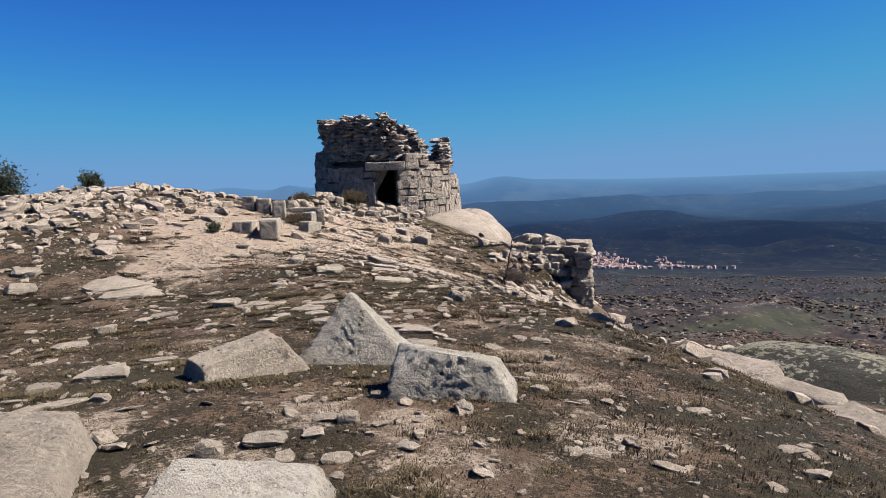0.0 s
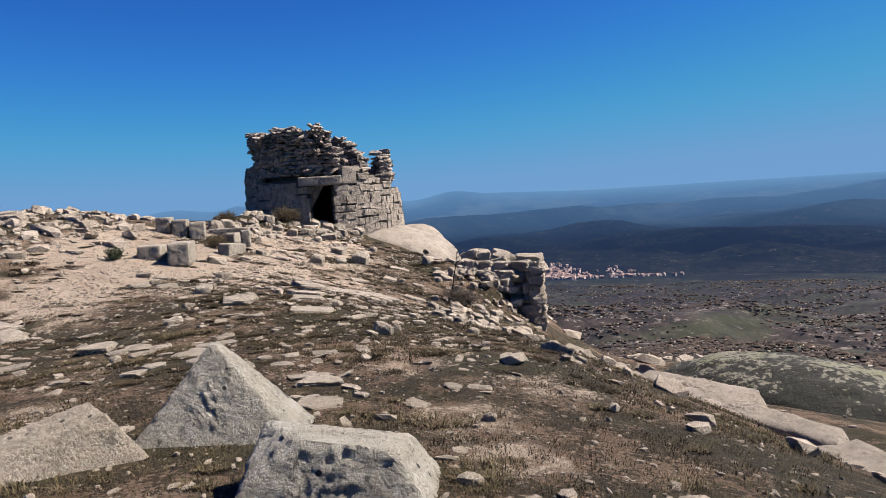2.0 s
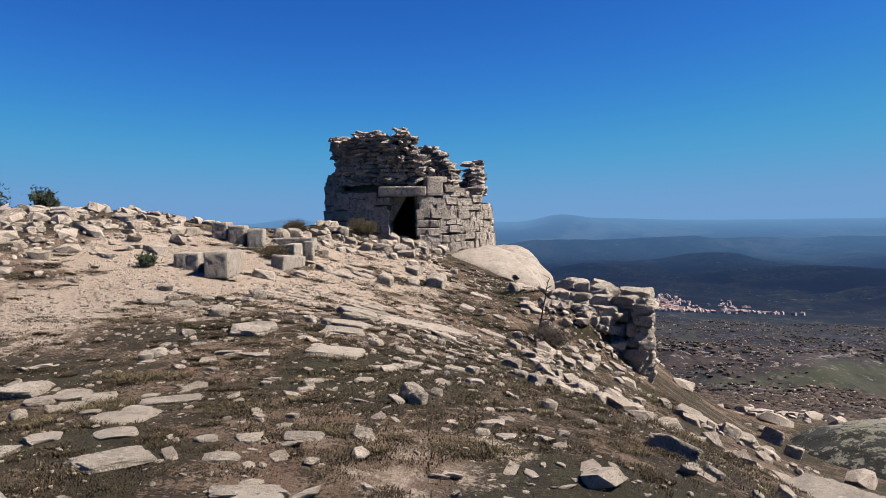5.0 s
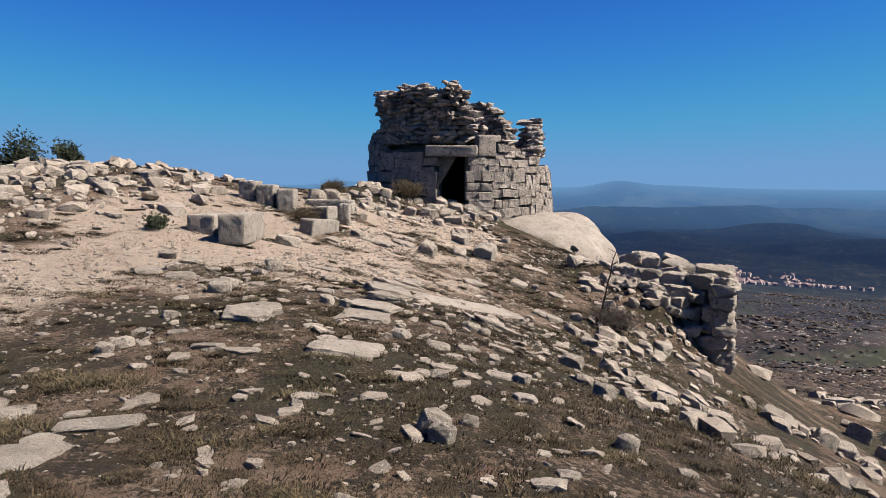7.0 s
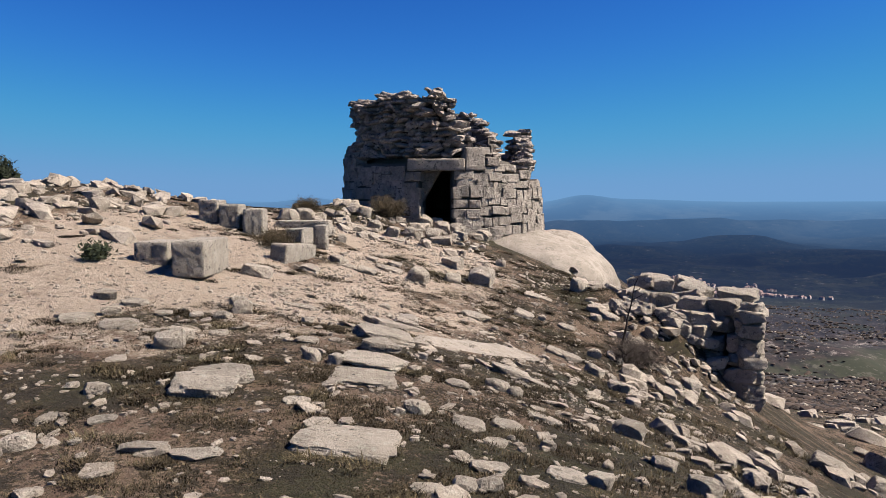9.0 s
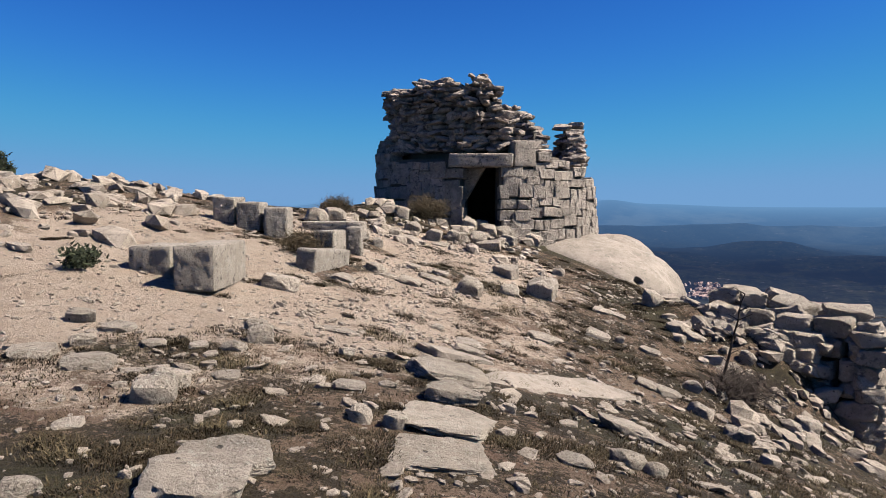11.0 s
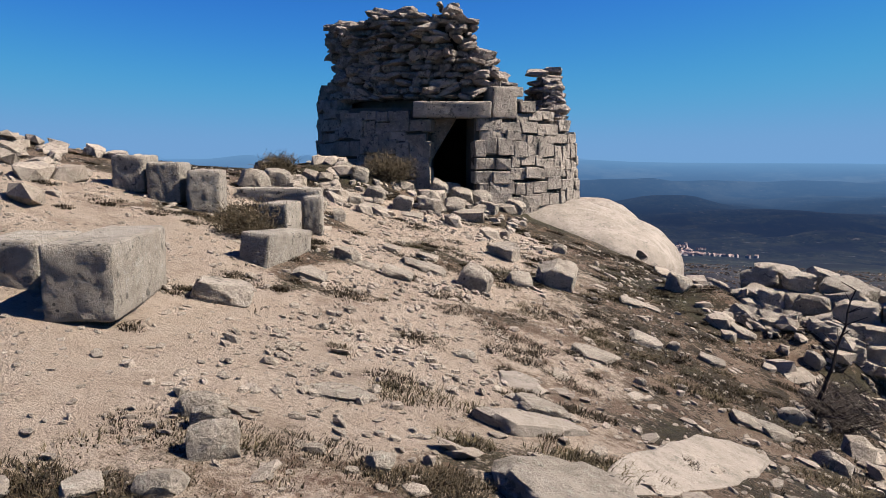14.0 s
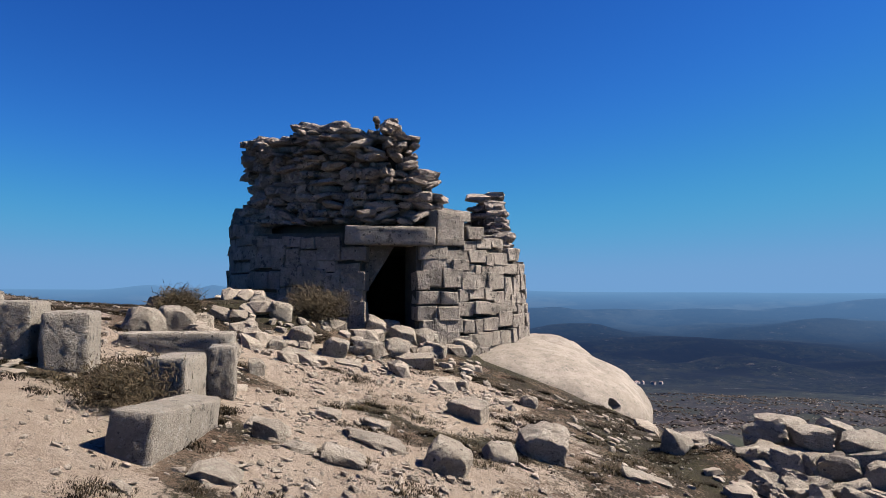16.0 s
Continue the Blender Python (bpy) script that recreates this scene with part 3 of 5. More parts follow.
block(-4.68, 19.1, (0.46, 1.35, 0.52), 9, 1, "large hewn granite block with pitted faces on the sand path", 0.03)
block(-5.42, 19.3, (0.52, 0.75, 0.42), 4, 2, "half-buried hewn granite block beside a larger one", 0.13)
for i, (bx, by) in enumerate(((-6.25, 22.95), (-5.78, 22.85), (-5.3, 22.85))):
    block(bx, by, (0.4, 0.55, 0.46 + 0.04 * i), 4 + 3 * i, 5 + i, "upright hewn granite block in a short row", 0.04)
block(-4.05, 23.25, (0.26, 0.32, 0.52), 6, 11, "upright hewn granite post stone set in the path's edge", 0.05)
block(-4.12, 21.6, (0.32, 1.3, 0.46), -7, 12, "long hewn kerb stone with dry grass along it", 0.19, (-4, 5))
block(-4.35, 22.75, (0.36, 0.6, 0.5), -4, 14, "short hewn kerb stone leaning on a post stone", 0.12)
block(-4.75, 24.3, (1.2, 0.4, 0.35), 4, 13, "long flat granite kerb stone", 0.1)


# ---- broken boulders by the start ----
def cut_boulder(place, turn, planes, seed, label, mat, tilt=(0, 0), rough=0.045):
    """A boulder split along the given planes (normal and distance), with rough broken faces."""
    n, f = BALLS[5]
    p = np.array([q[:3] for q in planes], float)
    p /= np.linalg.norm(p, axis=1, keepdims=True)
    d = np.array([q[3] for q in planes])
    r = 1 / ((np.maximum(n @ p.T, 1e-3) / d[None]) ** 40).sum(1) ** (1 / 40)
    v = n * r[:, None]
    o = Vector((seed, 2 * seed, -seed))
    w = np.array([0.12 * rough * noise.fractal(Vector(q) * 3 + o, 1.0, 2.0, 4) + 0.35 * rough * noise.fractal(Vector(q) * 16 + o, 0.6, 2.0, 4) for q in v])
    ob = new("boulder", raw_mesh("boulder", v + n * w[:, None], f, mat, 50))
    ob.matrix_world = pose(*place, tilt[0], tilt[1], turn)
    return tagged(ob, label, "boulder", "broken boulders")


cut_boulder((-0.98, 7.3, -0.08), 0, ((0, -0.91, 0.416, 0.215), (-0.78, 0.05, 0.62, 0.325), (0.74, 0.0, 0.67, 0.34), (0, 0.95, 0.3, 0.3), (0.1, 0, 1, 0.49), (0, 0, -1, 0.4)), 3, "pointed grey granite boulder with black lichen on turf", M_GREY)
cut_boulder((0.02, 5.97, -0.05), 2, ((0.05, -0.98, 0.2, 0.3), (-1, 0.1, 0.1, 0.47), (0.85, -0.1, 0.5, 0.36), (0.2, 0.15, 0.96, 0.135), (0, 0.95, 0.4, 0.3), (0, 0, -1, 0.4), (-0.5, -0.2, 0.8, 0.32)), 9, "squat grey granite boulder with a rough dark face", M_GREY, (0, 0), 0.05)
cut_boulder((-1.97, 6.78, -0.14), 30, ((0, -0.9, 0.5, 0.19), (0, 0.9, 0.3, 0.2), (-0.9, -0.3, 0.3, 0.44), (0.95, 0.2, 0.3, 0.38), (0.0, -0.15, 1, 0.16), (0, 0, -1, 0.35)), 15, "tilted pale granite slab beside grey boulders", M_STONE, (6, -13), 0.025)
cut_boulder((-1.02, 3.42, -0.1), 4, ((0.1, -0.9, 0.4, 0.33), (0, 0.9, 0.5, 0.34), (-0.95, 0, 0.3, 0.46), (0.95, 0, 0.5, 0.36), (0.06, 0, 1, 0.17), (0, 0, -1, 0.3)), 21, "low pale granite slab with a dark lichened flank", M_GREY, (0, 3))
cut_boulder((-2.55, 4.05, -0.12), 12, ((0.2, -0.9, 0.4, 0.6), (0, 0.9, 0.3, 0.55), (-0.95, 0, 0.3, 0.7), (0.95, 0.1, 0.35, 0.33), (0.1, -0.1, 1, 0.2), (0, 0, -1, 0.3)), 27, "broad flat pale granite slab", M_STONE)

for lx, ly, up, half, wide, turn, seed in ((4.95, 11.4, -0.07, 1.4, 0.3, -62, 41), (4.95, 12.9, 0.02, 1.0, 0.4, -52, 42), (5.6, 8.5, -0.08, 1.3, 0.34, -80, 43), (5.9, 10.4, -0.05, 0.8, 0.35, -70, 45)):
    cut_boulder((lx, ly, at(lx, ly) + up), turn, ((0.1, -1, 0.3, wide), (0, 1, 0.4, wide), (-1, 0.2, 0.4, half), (1, 0.1, 0.4, half), (0.03, -0.16, 1, 0.2), (0, 0, -1, 0.5)), seed, "long smooth pale granite ledge along the slope's brow", M_DOME, (0, 0), 0.07)

# flat rock showing through the turf
stone(-0.45, 18.6, 2.9, 0.6, 0.4, 52, 61, 0.72, mat=M_DOME, name="rock_ledge", label="long flat granite ledge flush with the turf", flat=0.5, sub=4, group="granite outcrops")
stone(-1.55, 18.4, 1.0, 0.5, 0.3, 40, 62, 0.68, mat=M_DOME, name="rock_ledge", label="flat granite ledge between sand and turf", flat=0.5, group="granite outcrops")
stone(-1.62, 19.5, 0.4, 0.8, 0.26, 15, 63, 0.68, mat=M_DOME, name="rock_ledge", label="flat granite ledge between sand and turf", flat=0.5, group="granite outcrops")


# ---- broken terrace wall ----
def terrace():
    """A retaining wall with one open corner: rough courses along the front, and a return along the brink."""
    thing = tagged(new("terrace_wall"), "broken dry-stone terrace wall of rough granite blocks on the brink", "wall")
    rng = random.Random(4)
    corner = Vector((4.66, 23.3, 0))
    front, back = Vector((-0.81, 0.586, 0)), Vector((0.12, 0.99, 0))
    into = Vector((0.586, 0.81, 0))

    def rough_block(spot, z, size, turn, seed, slack=4.0):
        v, f = rock_shape(seed, 3, 5, 0.86, 0.05, 0.035, 0.42)
        v = v / np.abs(v).max(0) * np.array(size) * 0.5
        o = new("wall_stone", raw_mesh("wall_stone", v, f, M_STONE, 28))
        o.parent = thing
        o.matrix_world = pose(spot.x, spot.y, z, rng.gauss(0, slack), rng.gauss(0, slack), turn + rng.gauss(0, slack * 1.5))

    seed = 350
    for way, run, turn in ((front, 2.9, -36.0), (back, 3.4, 83.0)):
        z = -3.3
        while z < -1.0:
            hgt = rng.uniform(0.24, 0.4)
            u = rng.uniform(-0.06, 0.08)
            batter = 0.30 * (z + 3.2) / 2.3 if way is front else 0.02
            while u < run:
                length = rng.uniform(0.3, 0.66)
                c = corner + way * (u + length / 2) + (into if way is front else Vector((-1, 0.1, 0))) * (0.06 + batter + rng.uniform(-0.06, 0.08))
                if z + hgt > at(c.x, c.y) - 0.12:
                    rough_block(c, z + hgt / 2, (length * 1.08, 0.6, hgt * 1.08), turn, seed)
                    seed += 1
                u += length
            z += hgt * 0.95
    # two courses of heavy blocks along the top, set back in steps
    for row, (z, q0) in enumerate(((-0.93, 0.42), (-0.72, 0.72), (-0.74, 1.25))):
        u = 0.05 + 0.18 * row
        while u < 2.75:
            s = rng.uniform(0.42, 0.85)
            c = corner + front * (u + s / 2) + into * (q0 + rng.uniform(-0.12, 0.12))
            lift = 0.10 * u - 0.06
            if row == 0 or rng.random() < 0.82:
                rough_block(c, z + lift * (0.6 if row else 0.3) + rng.uniform(-0.05, 0.04), (s * 1.05, rng.uniform(0.45, 0.7), rng.uniform(0.32, 0.46)), -36, seed, 11)
                seed += 1
            u += s + rng.uniform(0.0, 0.1)
    # the fallen end: blocks heaped against the face
    for i in range(60):
        u, k = rng.uniform(0.7, 2.9), rng.random()
        spot = corner + front * u
        foot = at(spot.x - 0.3, spot.y - 0.4)
        z = foot + (-1.1 - foot) * k
        c = spot - into * (0.05 + 0.5 * (1 - k) * min(1, u - 0.5))
        s = rng.uniform(0.2, 0.46)
        rough_block(c, z, (s * 1.3, s, s * 0.75), rng.uniform(0, 360), seed, 12)
        seed += 1
    bm = bmesh.new()
    base = [corner + into * 0.45 + front * 0.2, corner + front * 2.8 + into * 0.45, corner + front * 2.8 + into * 2.4, corner + back * 3.3 + Vector((-0.35, 0, 0))]
    low = [bm.verts.new(p + Vector((0, 0, -3.3))) for p in base]
    top = [bm.verts.new(p + Vector((0, 0, -1.02))) for p in base]
    bm.faces.new(top)
    for i in range(4):
        bm.faces.new((low[i], low[(i + 1) % 4], top[(i + 1) % 4], top[i]))
    part("wall_core", bm, M_MORTAR, thing, "earth and rubble fill", 0)


terrace()


# ---- loose stones, from the start of the walk to the ruin ----
stone(-0.71, 4.30, 0.23, 0.20, 0.06, 4, 100, 0.34, flat=0.6, sub=2)
stone(-1.53, 4.45, 0.19, 0.14, 0.17, 19, 101, 0.34, label="upright broken granite stone on the ground", sub=2)
stone(-1.24, 4.70, 0.32, 0.29, 0.08, 15, 102, 0.34, flat=0.6, sub=2)
stone(-0.72, 5.03, 0.18, 0.14, 0.12, 11, 103, 0.34, label="upright broken granite stone on the ground", sub=2)
stone(0.11, 5.32, 0.17, 0.13, 0.09, 6, 104, 0.34, label="upright broken granite stone on the ground", sub=2)
stone(-0.56, 5.67, 0.16, 0.12, 0.10, 5, 105, 0.34, label="upright broken granite stone on the ground", sub=2)
stone(-3.31, 5.73, 0.75, 0.33, 0.06, 41, 106, 0.34, flat=0.6, label="broad flat granite slab sunk in the turf")
stone(-2.94, 5.88, 0.19, 0.14, 0.11, 13, 107, 0.34, label="upright broken granite stone on the ground", sub=2)
stone(0.80, 6.13, 0.18, 0.14, 0.09, -10, 108, 0.34, label="upright broken granite stone on the ground", sub=2)
stone(-3.80, 6.49, 0.37, 0.35, 0.11, 24, 109, 0.34, flat=0.6)
stone(0.69, 6.55, 0.18, 0.11, 0.05, -7, 110, 0.34, flat=0.6, sub=2)
stone(-3.36, 6.92, 0.57, 0.54, 0.14, 18, 111, 0.34, flat=0.6)
stone(-4.68, 7.44, 0.17, 0.13, 0.10, 49, 112, 0.34, label="upright broken granite stone on the ground", sub=2)
stone(1.11, 7.55, 0.12, 0.09, 0.11, -8, 113, 0.34, label="upright broken granite stone on the ground", sub=2)
stone(-3.08, 7.56, 0.50, 0.23, 0.05, 17, 114, 0.34, flat=0.6)
stone(-0.32, 8.05, 0.44, 0.42, 0.10, 11, 115, 0.34, flat=0.6)
stone(0.89, 8.61, 0.21, 0.19, 0.05, 1, 116, 0.34, flat=0.6, sub=2)
stone(1.13, 8.62, 0.27, 0.19, 0.05, -7, 117, 0.34, flat=0.6, sub=2)
stone(-0.40, 8.88, 0.49, 0.46, 0.09, -1, 118, 0.34, flat=0.6)
stone(-4.83, 8.97, 0.45, 0.42, 0.08, 43, 119, 0.34, flat=0.6)
stone(-0.52, 9.12, 0.50, 0.21, 0.05, 15, 120, 0.34, flat=0.6)
stone(-1.55, 9.43, 0.49, 0.39, 0.07, 44, 121, 0.34, flat=0.6)
stone(-2.40, 9.51, 0.26, 0.25, 0.09, -1, 122, 0.34, flat=0.6, sub=2)
stone(-0.89, 9.61, 0.26, 0.22, 0.05, 23, 123, 0.34, flat=0.6, sub=2)
stone(-3.26, 9.66, 0.24, 0.23, 0.06, 16, 124, 0.34, flat=0.6, sub=2)
stone(-2.31, 9.82, 0.30, 0.28, 0.07, 47, 125, 0.34, flat=0.6, sub=2)
stone(-4.77, 9.85, 0.30, 0.22, 0.21, 27, 126, 0.34, label="upright broken granite stone on the ground", sub=2)
stone(-1.85, 9.98, 0.34, 0.30, 0.06, 29, 127, 0.34, flat=0.6, sub=2)
stone(-1.14, 9.98, 0.19, 0.15, 0.05, 26, 128, 0.34, flat=0.6, sub=2)
stone(-0.86, 10.06, 0.22, 0.20, 0.05, 24, 129, 0.34, flat=0.6, sub=2)
stone(-0.48, 10.19, 0.33, 0.21, 0.05, 10, 130, 0.34, flat=0.6, sub=2)
stone(-2.06, 10.49, 0.59, 0.50, 0.06, 17, 131, 0.34, flat=0.6)
stone(-3.00, 10.54, 0.14, 0.10, 0.13, 50, 132, 0.34, label="upright broken granite stone on the ground", sub=2)
stone(-2.47, 10.69, 0.19, 0.16, 0.05, 28, 133, 0.34, flat=0.6, sub=2)
stone(0.83, 10.70, 0.14, 0.10, 0.07, 3, 134, 0.34, label="upright broken granite stone on the ground", sub=2)
stone(-2.10, 10.76, 0.26, 0.25, 0.05, 26, 135, 0.34, flat=0.6, sub=2)
stone(-2.87, 10.80, 0.17, 0.13, 0.09, 50, 136, 0.34, label="upright broken granite stone on the ground", sub=2)
stone(-4.34, 10.83, 0.47, 0.37, 0.05, 24, 137, 0.34, flat=0.6)
stone(-2.79, 10.94, 0.30, 0.29, 0.07, 11, 138, 0.34, flat=0.6, sub=2)
stone(2.73, 11.05, 0.19, 0.14, 0.14, -11, 139, 0.34, label="upright broken granite stone on the ground", sub=2)
stone(-3.20, 11.12, 0.31, 0.29, 0.08, 14, 140, 0.34, flat=0.6, sub=2)
stone(-1.98, 11.12, 0.60, 0.30, 0.05, 22, 141, 0.34, flat=0.6)
stone(1.51, 11.13, 0.12, 0.09, 0.07, -9, 142, 0.34, label="upright broken granite stone on the ground", sub=2)
stone(-2.71, 11.23, 0.31, 0.29, 0.07, 18, 143, 0.34, flat=0.6, sub=2)
stone(1.03, 11.29, 0.16, 0.15, 0.05, 6, 144, 0.34, flat=0.6, sub=2)
stone(-3.04, 11.32, 0.41, 0.39, 0.07, 22, 145, 0.34, flat=0.6)
stone(-3.53, 11.42, 0.47, 0.44, 0.15, 7, 146, 0.34, flat=0.6)
stone(0.20, 11.50, 0.22, 0.16, 0.21, -9, 147, 0.34, label="upright broken granite stone on the ground", sub=2)
stone(2.58, 11.64, 0.53, 0.40, 0.23, -21, 148, 0.34, label="upright broken granite stone on the ground")
stone(0.12, 11.65, 0.26, 0.20, 0.24, 12, 149, 0.34, label="upright broken granite stone on the ground", sub=2)
stone(0.34, 11.92, 0.14, 0.10, 0.12, 3, 150, 0.34, label="upright broken granite stone on the ground", sub=2)
stone(1.84, 11.96, 0.15, 0.11, 0.08, 2, 151, 0.34, label="upright broken granite stone on the ground", sub=2)
stone(-0.90, 12.02, 0.24, 0.15, 0.05, 26, 152, 0.34, flat=0.6, sub=2)
stone(1.46, 12.20, 0.20, 0.15, 0.19, -6, 153, 0.34, label="upright broken granite stone on the ground", sub=2)
stone(-3.07, 12.77, 0.20, 0.15, 0.17, 15, 154, 0.34, label="upright broken granite stone on the ground", sub=2)
stone(-5.76, 12.77, 1.25, 0.82, 0.11, 22, 155, 0.34, flat=0.6, label="broad flat granite slab sunk in the turf")
stone(-0.42, 12.88, 0.27, 0.16, 0.05, 4, 156, 0.34, flat=0.6, sub=2)
stone(0.68, 12.92, 0.24, 0.23, 0.08, 15, 157, 0.34, flat=0.6, sub=2)
stone(-7.80, 12.94, 0.56, 0.53, 0.21, 35, 158, 0.34, flat=0.6)
stone(-1.83, 12.97, 0.33, 0.25, 0.05, 22, 159, 0.34, flat=0.6, sub=2)
stone(-3.03, 12.99, 0.22, 0.16, 0.13, 22, 160, 0.34, label="upright broken granite stone on the ground", sub=2)
stone(-0.19, 13.00, 0.19, 0.18, 0.07, -3, 161, 0.34, flat=0.6, sub=2)
stone(-0.06, 13.03, 0.20, 0.15, 0.12, 10, 162, 0.34, label="upright broken granite stone on the ground", sub=2)
stone(-1.03, 13.36, 0.70, 0.66, 0.12, -3, 163, 0.34, flat=0.6, label="broad flat granite slab sunk in the turf")
stone(-6.32, 13.36, 1.22, 1.16, 0.18, 47, 164, 0.34, flat=0.6, label="broad flat granite slab sunk in the turf")
stone(-0.05, 13.39, 0.23, 0.21, 0.06, 13, 165, 0.34, flat=0.6, sub=2)
stone(-2.72, 13.41, 0.21, 0.15, 0.05, 40, 166, 0.34, flat=0.6, sub=2)
stone(-3.16, 13.46, 0.19, 0.14, 0.05, 42, 167, 0.34, flat=0.6, sub=2)
stone(0.61, 13.52, 0.20, 0.15, 0.17, -10, 168, 0.34, label="upright broken granite stone on the ground", sub=2)
stone(0.42, 13.56, 0.34, 0.32, 0.08, 3, 169, 0.34, flat=0.6, sub=2)
stone(-1.27, 13.67, 0.25, 0.23, 0.06, 26, 170, 0.34, flat=0.6, sub=2)
stone(-3.11, 13.96, 0.21, 0.16, 0.11, 34, 171, 0.34, label="upright broken granite stone on the ground", sub=2)
stone(-0.07, 13.98, 0.24, 0.20, 0.05, 0, 172, 0.34, flat=0.6, sub=2)
stone(-8.29, 13.99, 0.58, 0.55, 0.22, 28, 173, 0.34, flat=0.6)
stone(1.39, 14.06, 0.30, 0.22, 0.24, -19, 174, 0.34, label="upright broken granite stone on the ground", sub=2)
stone(-1.60, 14.10, 0.25, 0.21, 0.05, 28, 175, 0.34, flat=0.6, sub=2)
stone(-2.35, 14.16, 0.53, 0.51, 0.20, 15, 176, 0.34, flat=0.6)
stone(0.31, 14.19, 0.13, 0.09, 0.12, -3, 177, 0.34, label="upright broken granite stone on the ground", sub=2)
stone(2.23, 14.31, 0.29, 0.22, 0.05, -33, 178, 0.34, flat=0.6, sub=2)
stone(-0.26, 14.32, 0.33, 0.32, 0.11, 10, 179, 0.34, flat=0.6, sub=2)
stone(-0.71, 14.36, 0.25, 0.19, 0.13, 3, 180, 0.34, label="upright broken granite stone on the ground", sub=2)
stone(-2.32, 14.48, 0.57, 0.54, 0.16, 27, 181, 0.34, flat=0.6)
stone(0.01, 14.54, 0.29, 0.27, 0.08, -6, 182, 0.34, flat=0.6, sub=2)
stone(1.23, 14.58, 0.22, 0.16, 0.19, -17, 183, 0.34, label="upright broken granite stone on the ground", sub=2)
stone(-3.43, 14.75, 0.20, 0.19, 0.06, 36, 184, 0.34, flat=0.6, sub=2)
stone(0.29, 15.07, 0.38, 0.29, 0.05, -8, 185, 0.34, flat=0.6)
stone(-1.25, 15.10, 0.80, 0.59, 0.07, 19, 186, 0.34, flat=0.6, label="broad flat granite slab sunk in the turf")
stone(-3.22, 15.33, 0.34, 0.25, 0.27, 33, 187, 0.34, label="upright broken granite stone on the ground", sub=2)
stone(-1.88, 15.47, 0.17, 0.13, 0.16, 4, 188, 0.34, label="upright broken granite stone on the ground", sub=2)
stone(-3.58, 15.47, 0.13, 0.08, 0.05, 42, 189, 0.34, flat=0.6, sub=2)
stone(-1.64, 15.48, 0.19, 0.15, 0.18, -1, 190, 0.34, label="upright broken granite stone on the ground", sub=2)
stone(-0.49, 15.57, 0.25, 0.24, 0.09, 18, 191, 0.34, flat=0.6, sub=2)
stone(-3.27, 15.58, 0.30, 0.23, 0.23, 32, 192, 0.34, label="upright broken granite stone on the ground", sub=2)
stone(1.12, 15.71, 0.34, 0.25, 0.25, 7, 193, 0.34, label="upright broken granite stone on the ground", sub=2)
stone(-1.30, 15.76, 0.78, 0.74, 0.11, -4, 194, 0.34, flat=0.6, label="broad flat granite slab sunk in the turf")
stone(0.04, 15.80, 0.17, 0.13, 0.15, 25, 195, 0.34, label="upright broken granite stone on the ground", sub=2)
stone(-3.67, 15.80, 0.20, 0.13, 0.05, 33, 196, 0.34, flat=0.6, sub=2)
stone(-4.05, 15.83, 0.40, 0.38, 0.14, 25, 197, 0.34, flat=0.6)
stone(-0.13, 15.86, 0.26, 0.19, 0.16, 5, 198, 0.34, label="upright broken granite stone on the ground", sub=2)
stone(-4.56, 15.89, 0.36, 0.34, 0.13, 27, 199, 0.34, flat=0.6)
stone(-3.56, 15.92, 0.21, 0.06, 0.05, 37, 200, 0.34, flat=0.6, sub=2)
stone(-3.01, 15.94, 0.23, 0.22, 0.07, 26, 201, 0.34, flat=0.6, sub=2)
stone(-1.25, 16.06, 0.13, 0.10, 0.06, 9, 202, 0.34, label="upright broken granite stone on the ground", sub=2)
stone(-3.24, 16.12, 0.14, 0.10, 0.07, 44, 203, 0.34, label="upright broken granite stone on the ground", sub=2)
stone(-2.13, 16.17, 0.31, 0.29, 0.09, 10, 204, 0.34, flat=0.6, sub=2)
stone(-4.40, 16.24, 0.24, 0.18, 0.14, 34, 205, 0.34, label="upright broken granite stone on the ground", sub=2)
stone(-1.42, 16.38, 0.51, 0.38, 0.22, 4, 206, 0.34, label="upright broken granite stone on the ground")
stone(-1.92, 16.41, 0.18, 0.13, 0.07, 19, 207, 0.34, label="upright broken granite stone on the ground", sub=2)
stone(-3.88, 16.44, 0.20, 0.19, 0.07, 39, 208, 0.34, flat=0.6, sub=2)
stone(-0.96, 16.48, 0.13, 0.10, 0.12, 8, 209, 0.34, label="upright broken granite stone on the ground", sub=2)
stone(-3.56, 16.56, 0.17, 0.16, 0.06, 38, 210, 0.34, flat=0.6, sub=2)
stone(-3.28, 16.64, 0.23, 0.17, 0.12, 18, 211, 0.34, label="upright broken granite stone on the ground", sub=2)
stone(0.12, 16.65, 0.23, 0.18, 0.05, -37, 212, 0.34, flat=0.6, sub=2)
stone(-4.39, 16.74, 0.32, 0.31, 0.10, 20, 213, 0.34, flat=0.6, sub=2)
stone(1.98, 16.79, 0.41, 0.39, 0.12, -22, 214, 0.34, flat=0.6)
stone(-4.83, 16.84, 0.30, 0.22, 0.18, 17, 215, 0.34, label="upright broken granite stone on the ground", sub=2)
stone(-3.18, 16.99, 0.27, 0.20, 0.25, 32, 216, 0.34, label="upright broken granite stone on the ground", sub=2)
stone(-0.01, 17.15, 0.57, 0.55, 0.17, 6, 217, 0.34, flat=0.6)
stone(0.99, 17.16, 0.26, 0.24, 0.08, 17, 218, 0.34, flat=0.6, sub=2)
stone(2.40, 17.17, 0.22, 0.19, 0.05, -26, 219, 0.34, flat=0.6, sub=2)
stone(-1.51, 17.18, 0.74, 0.70, 0.19, 23, 220, 0.34, flat=0.6, label="broad flat granite slab sunk in the turf")
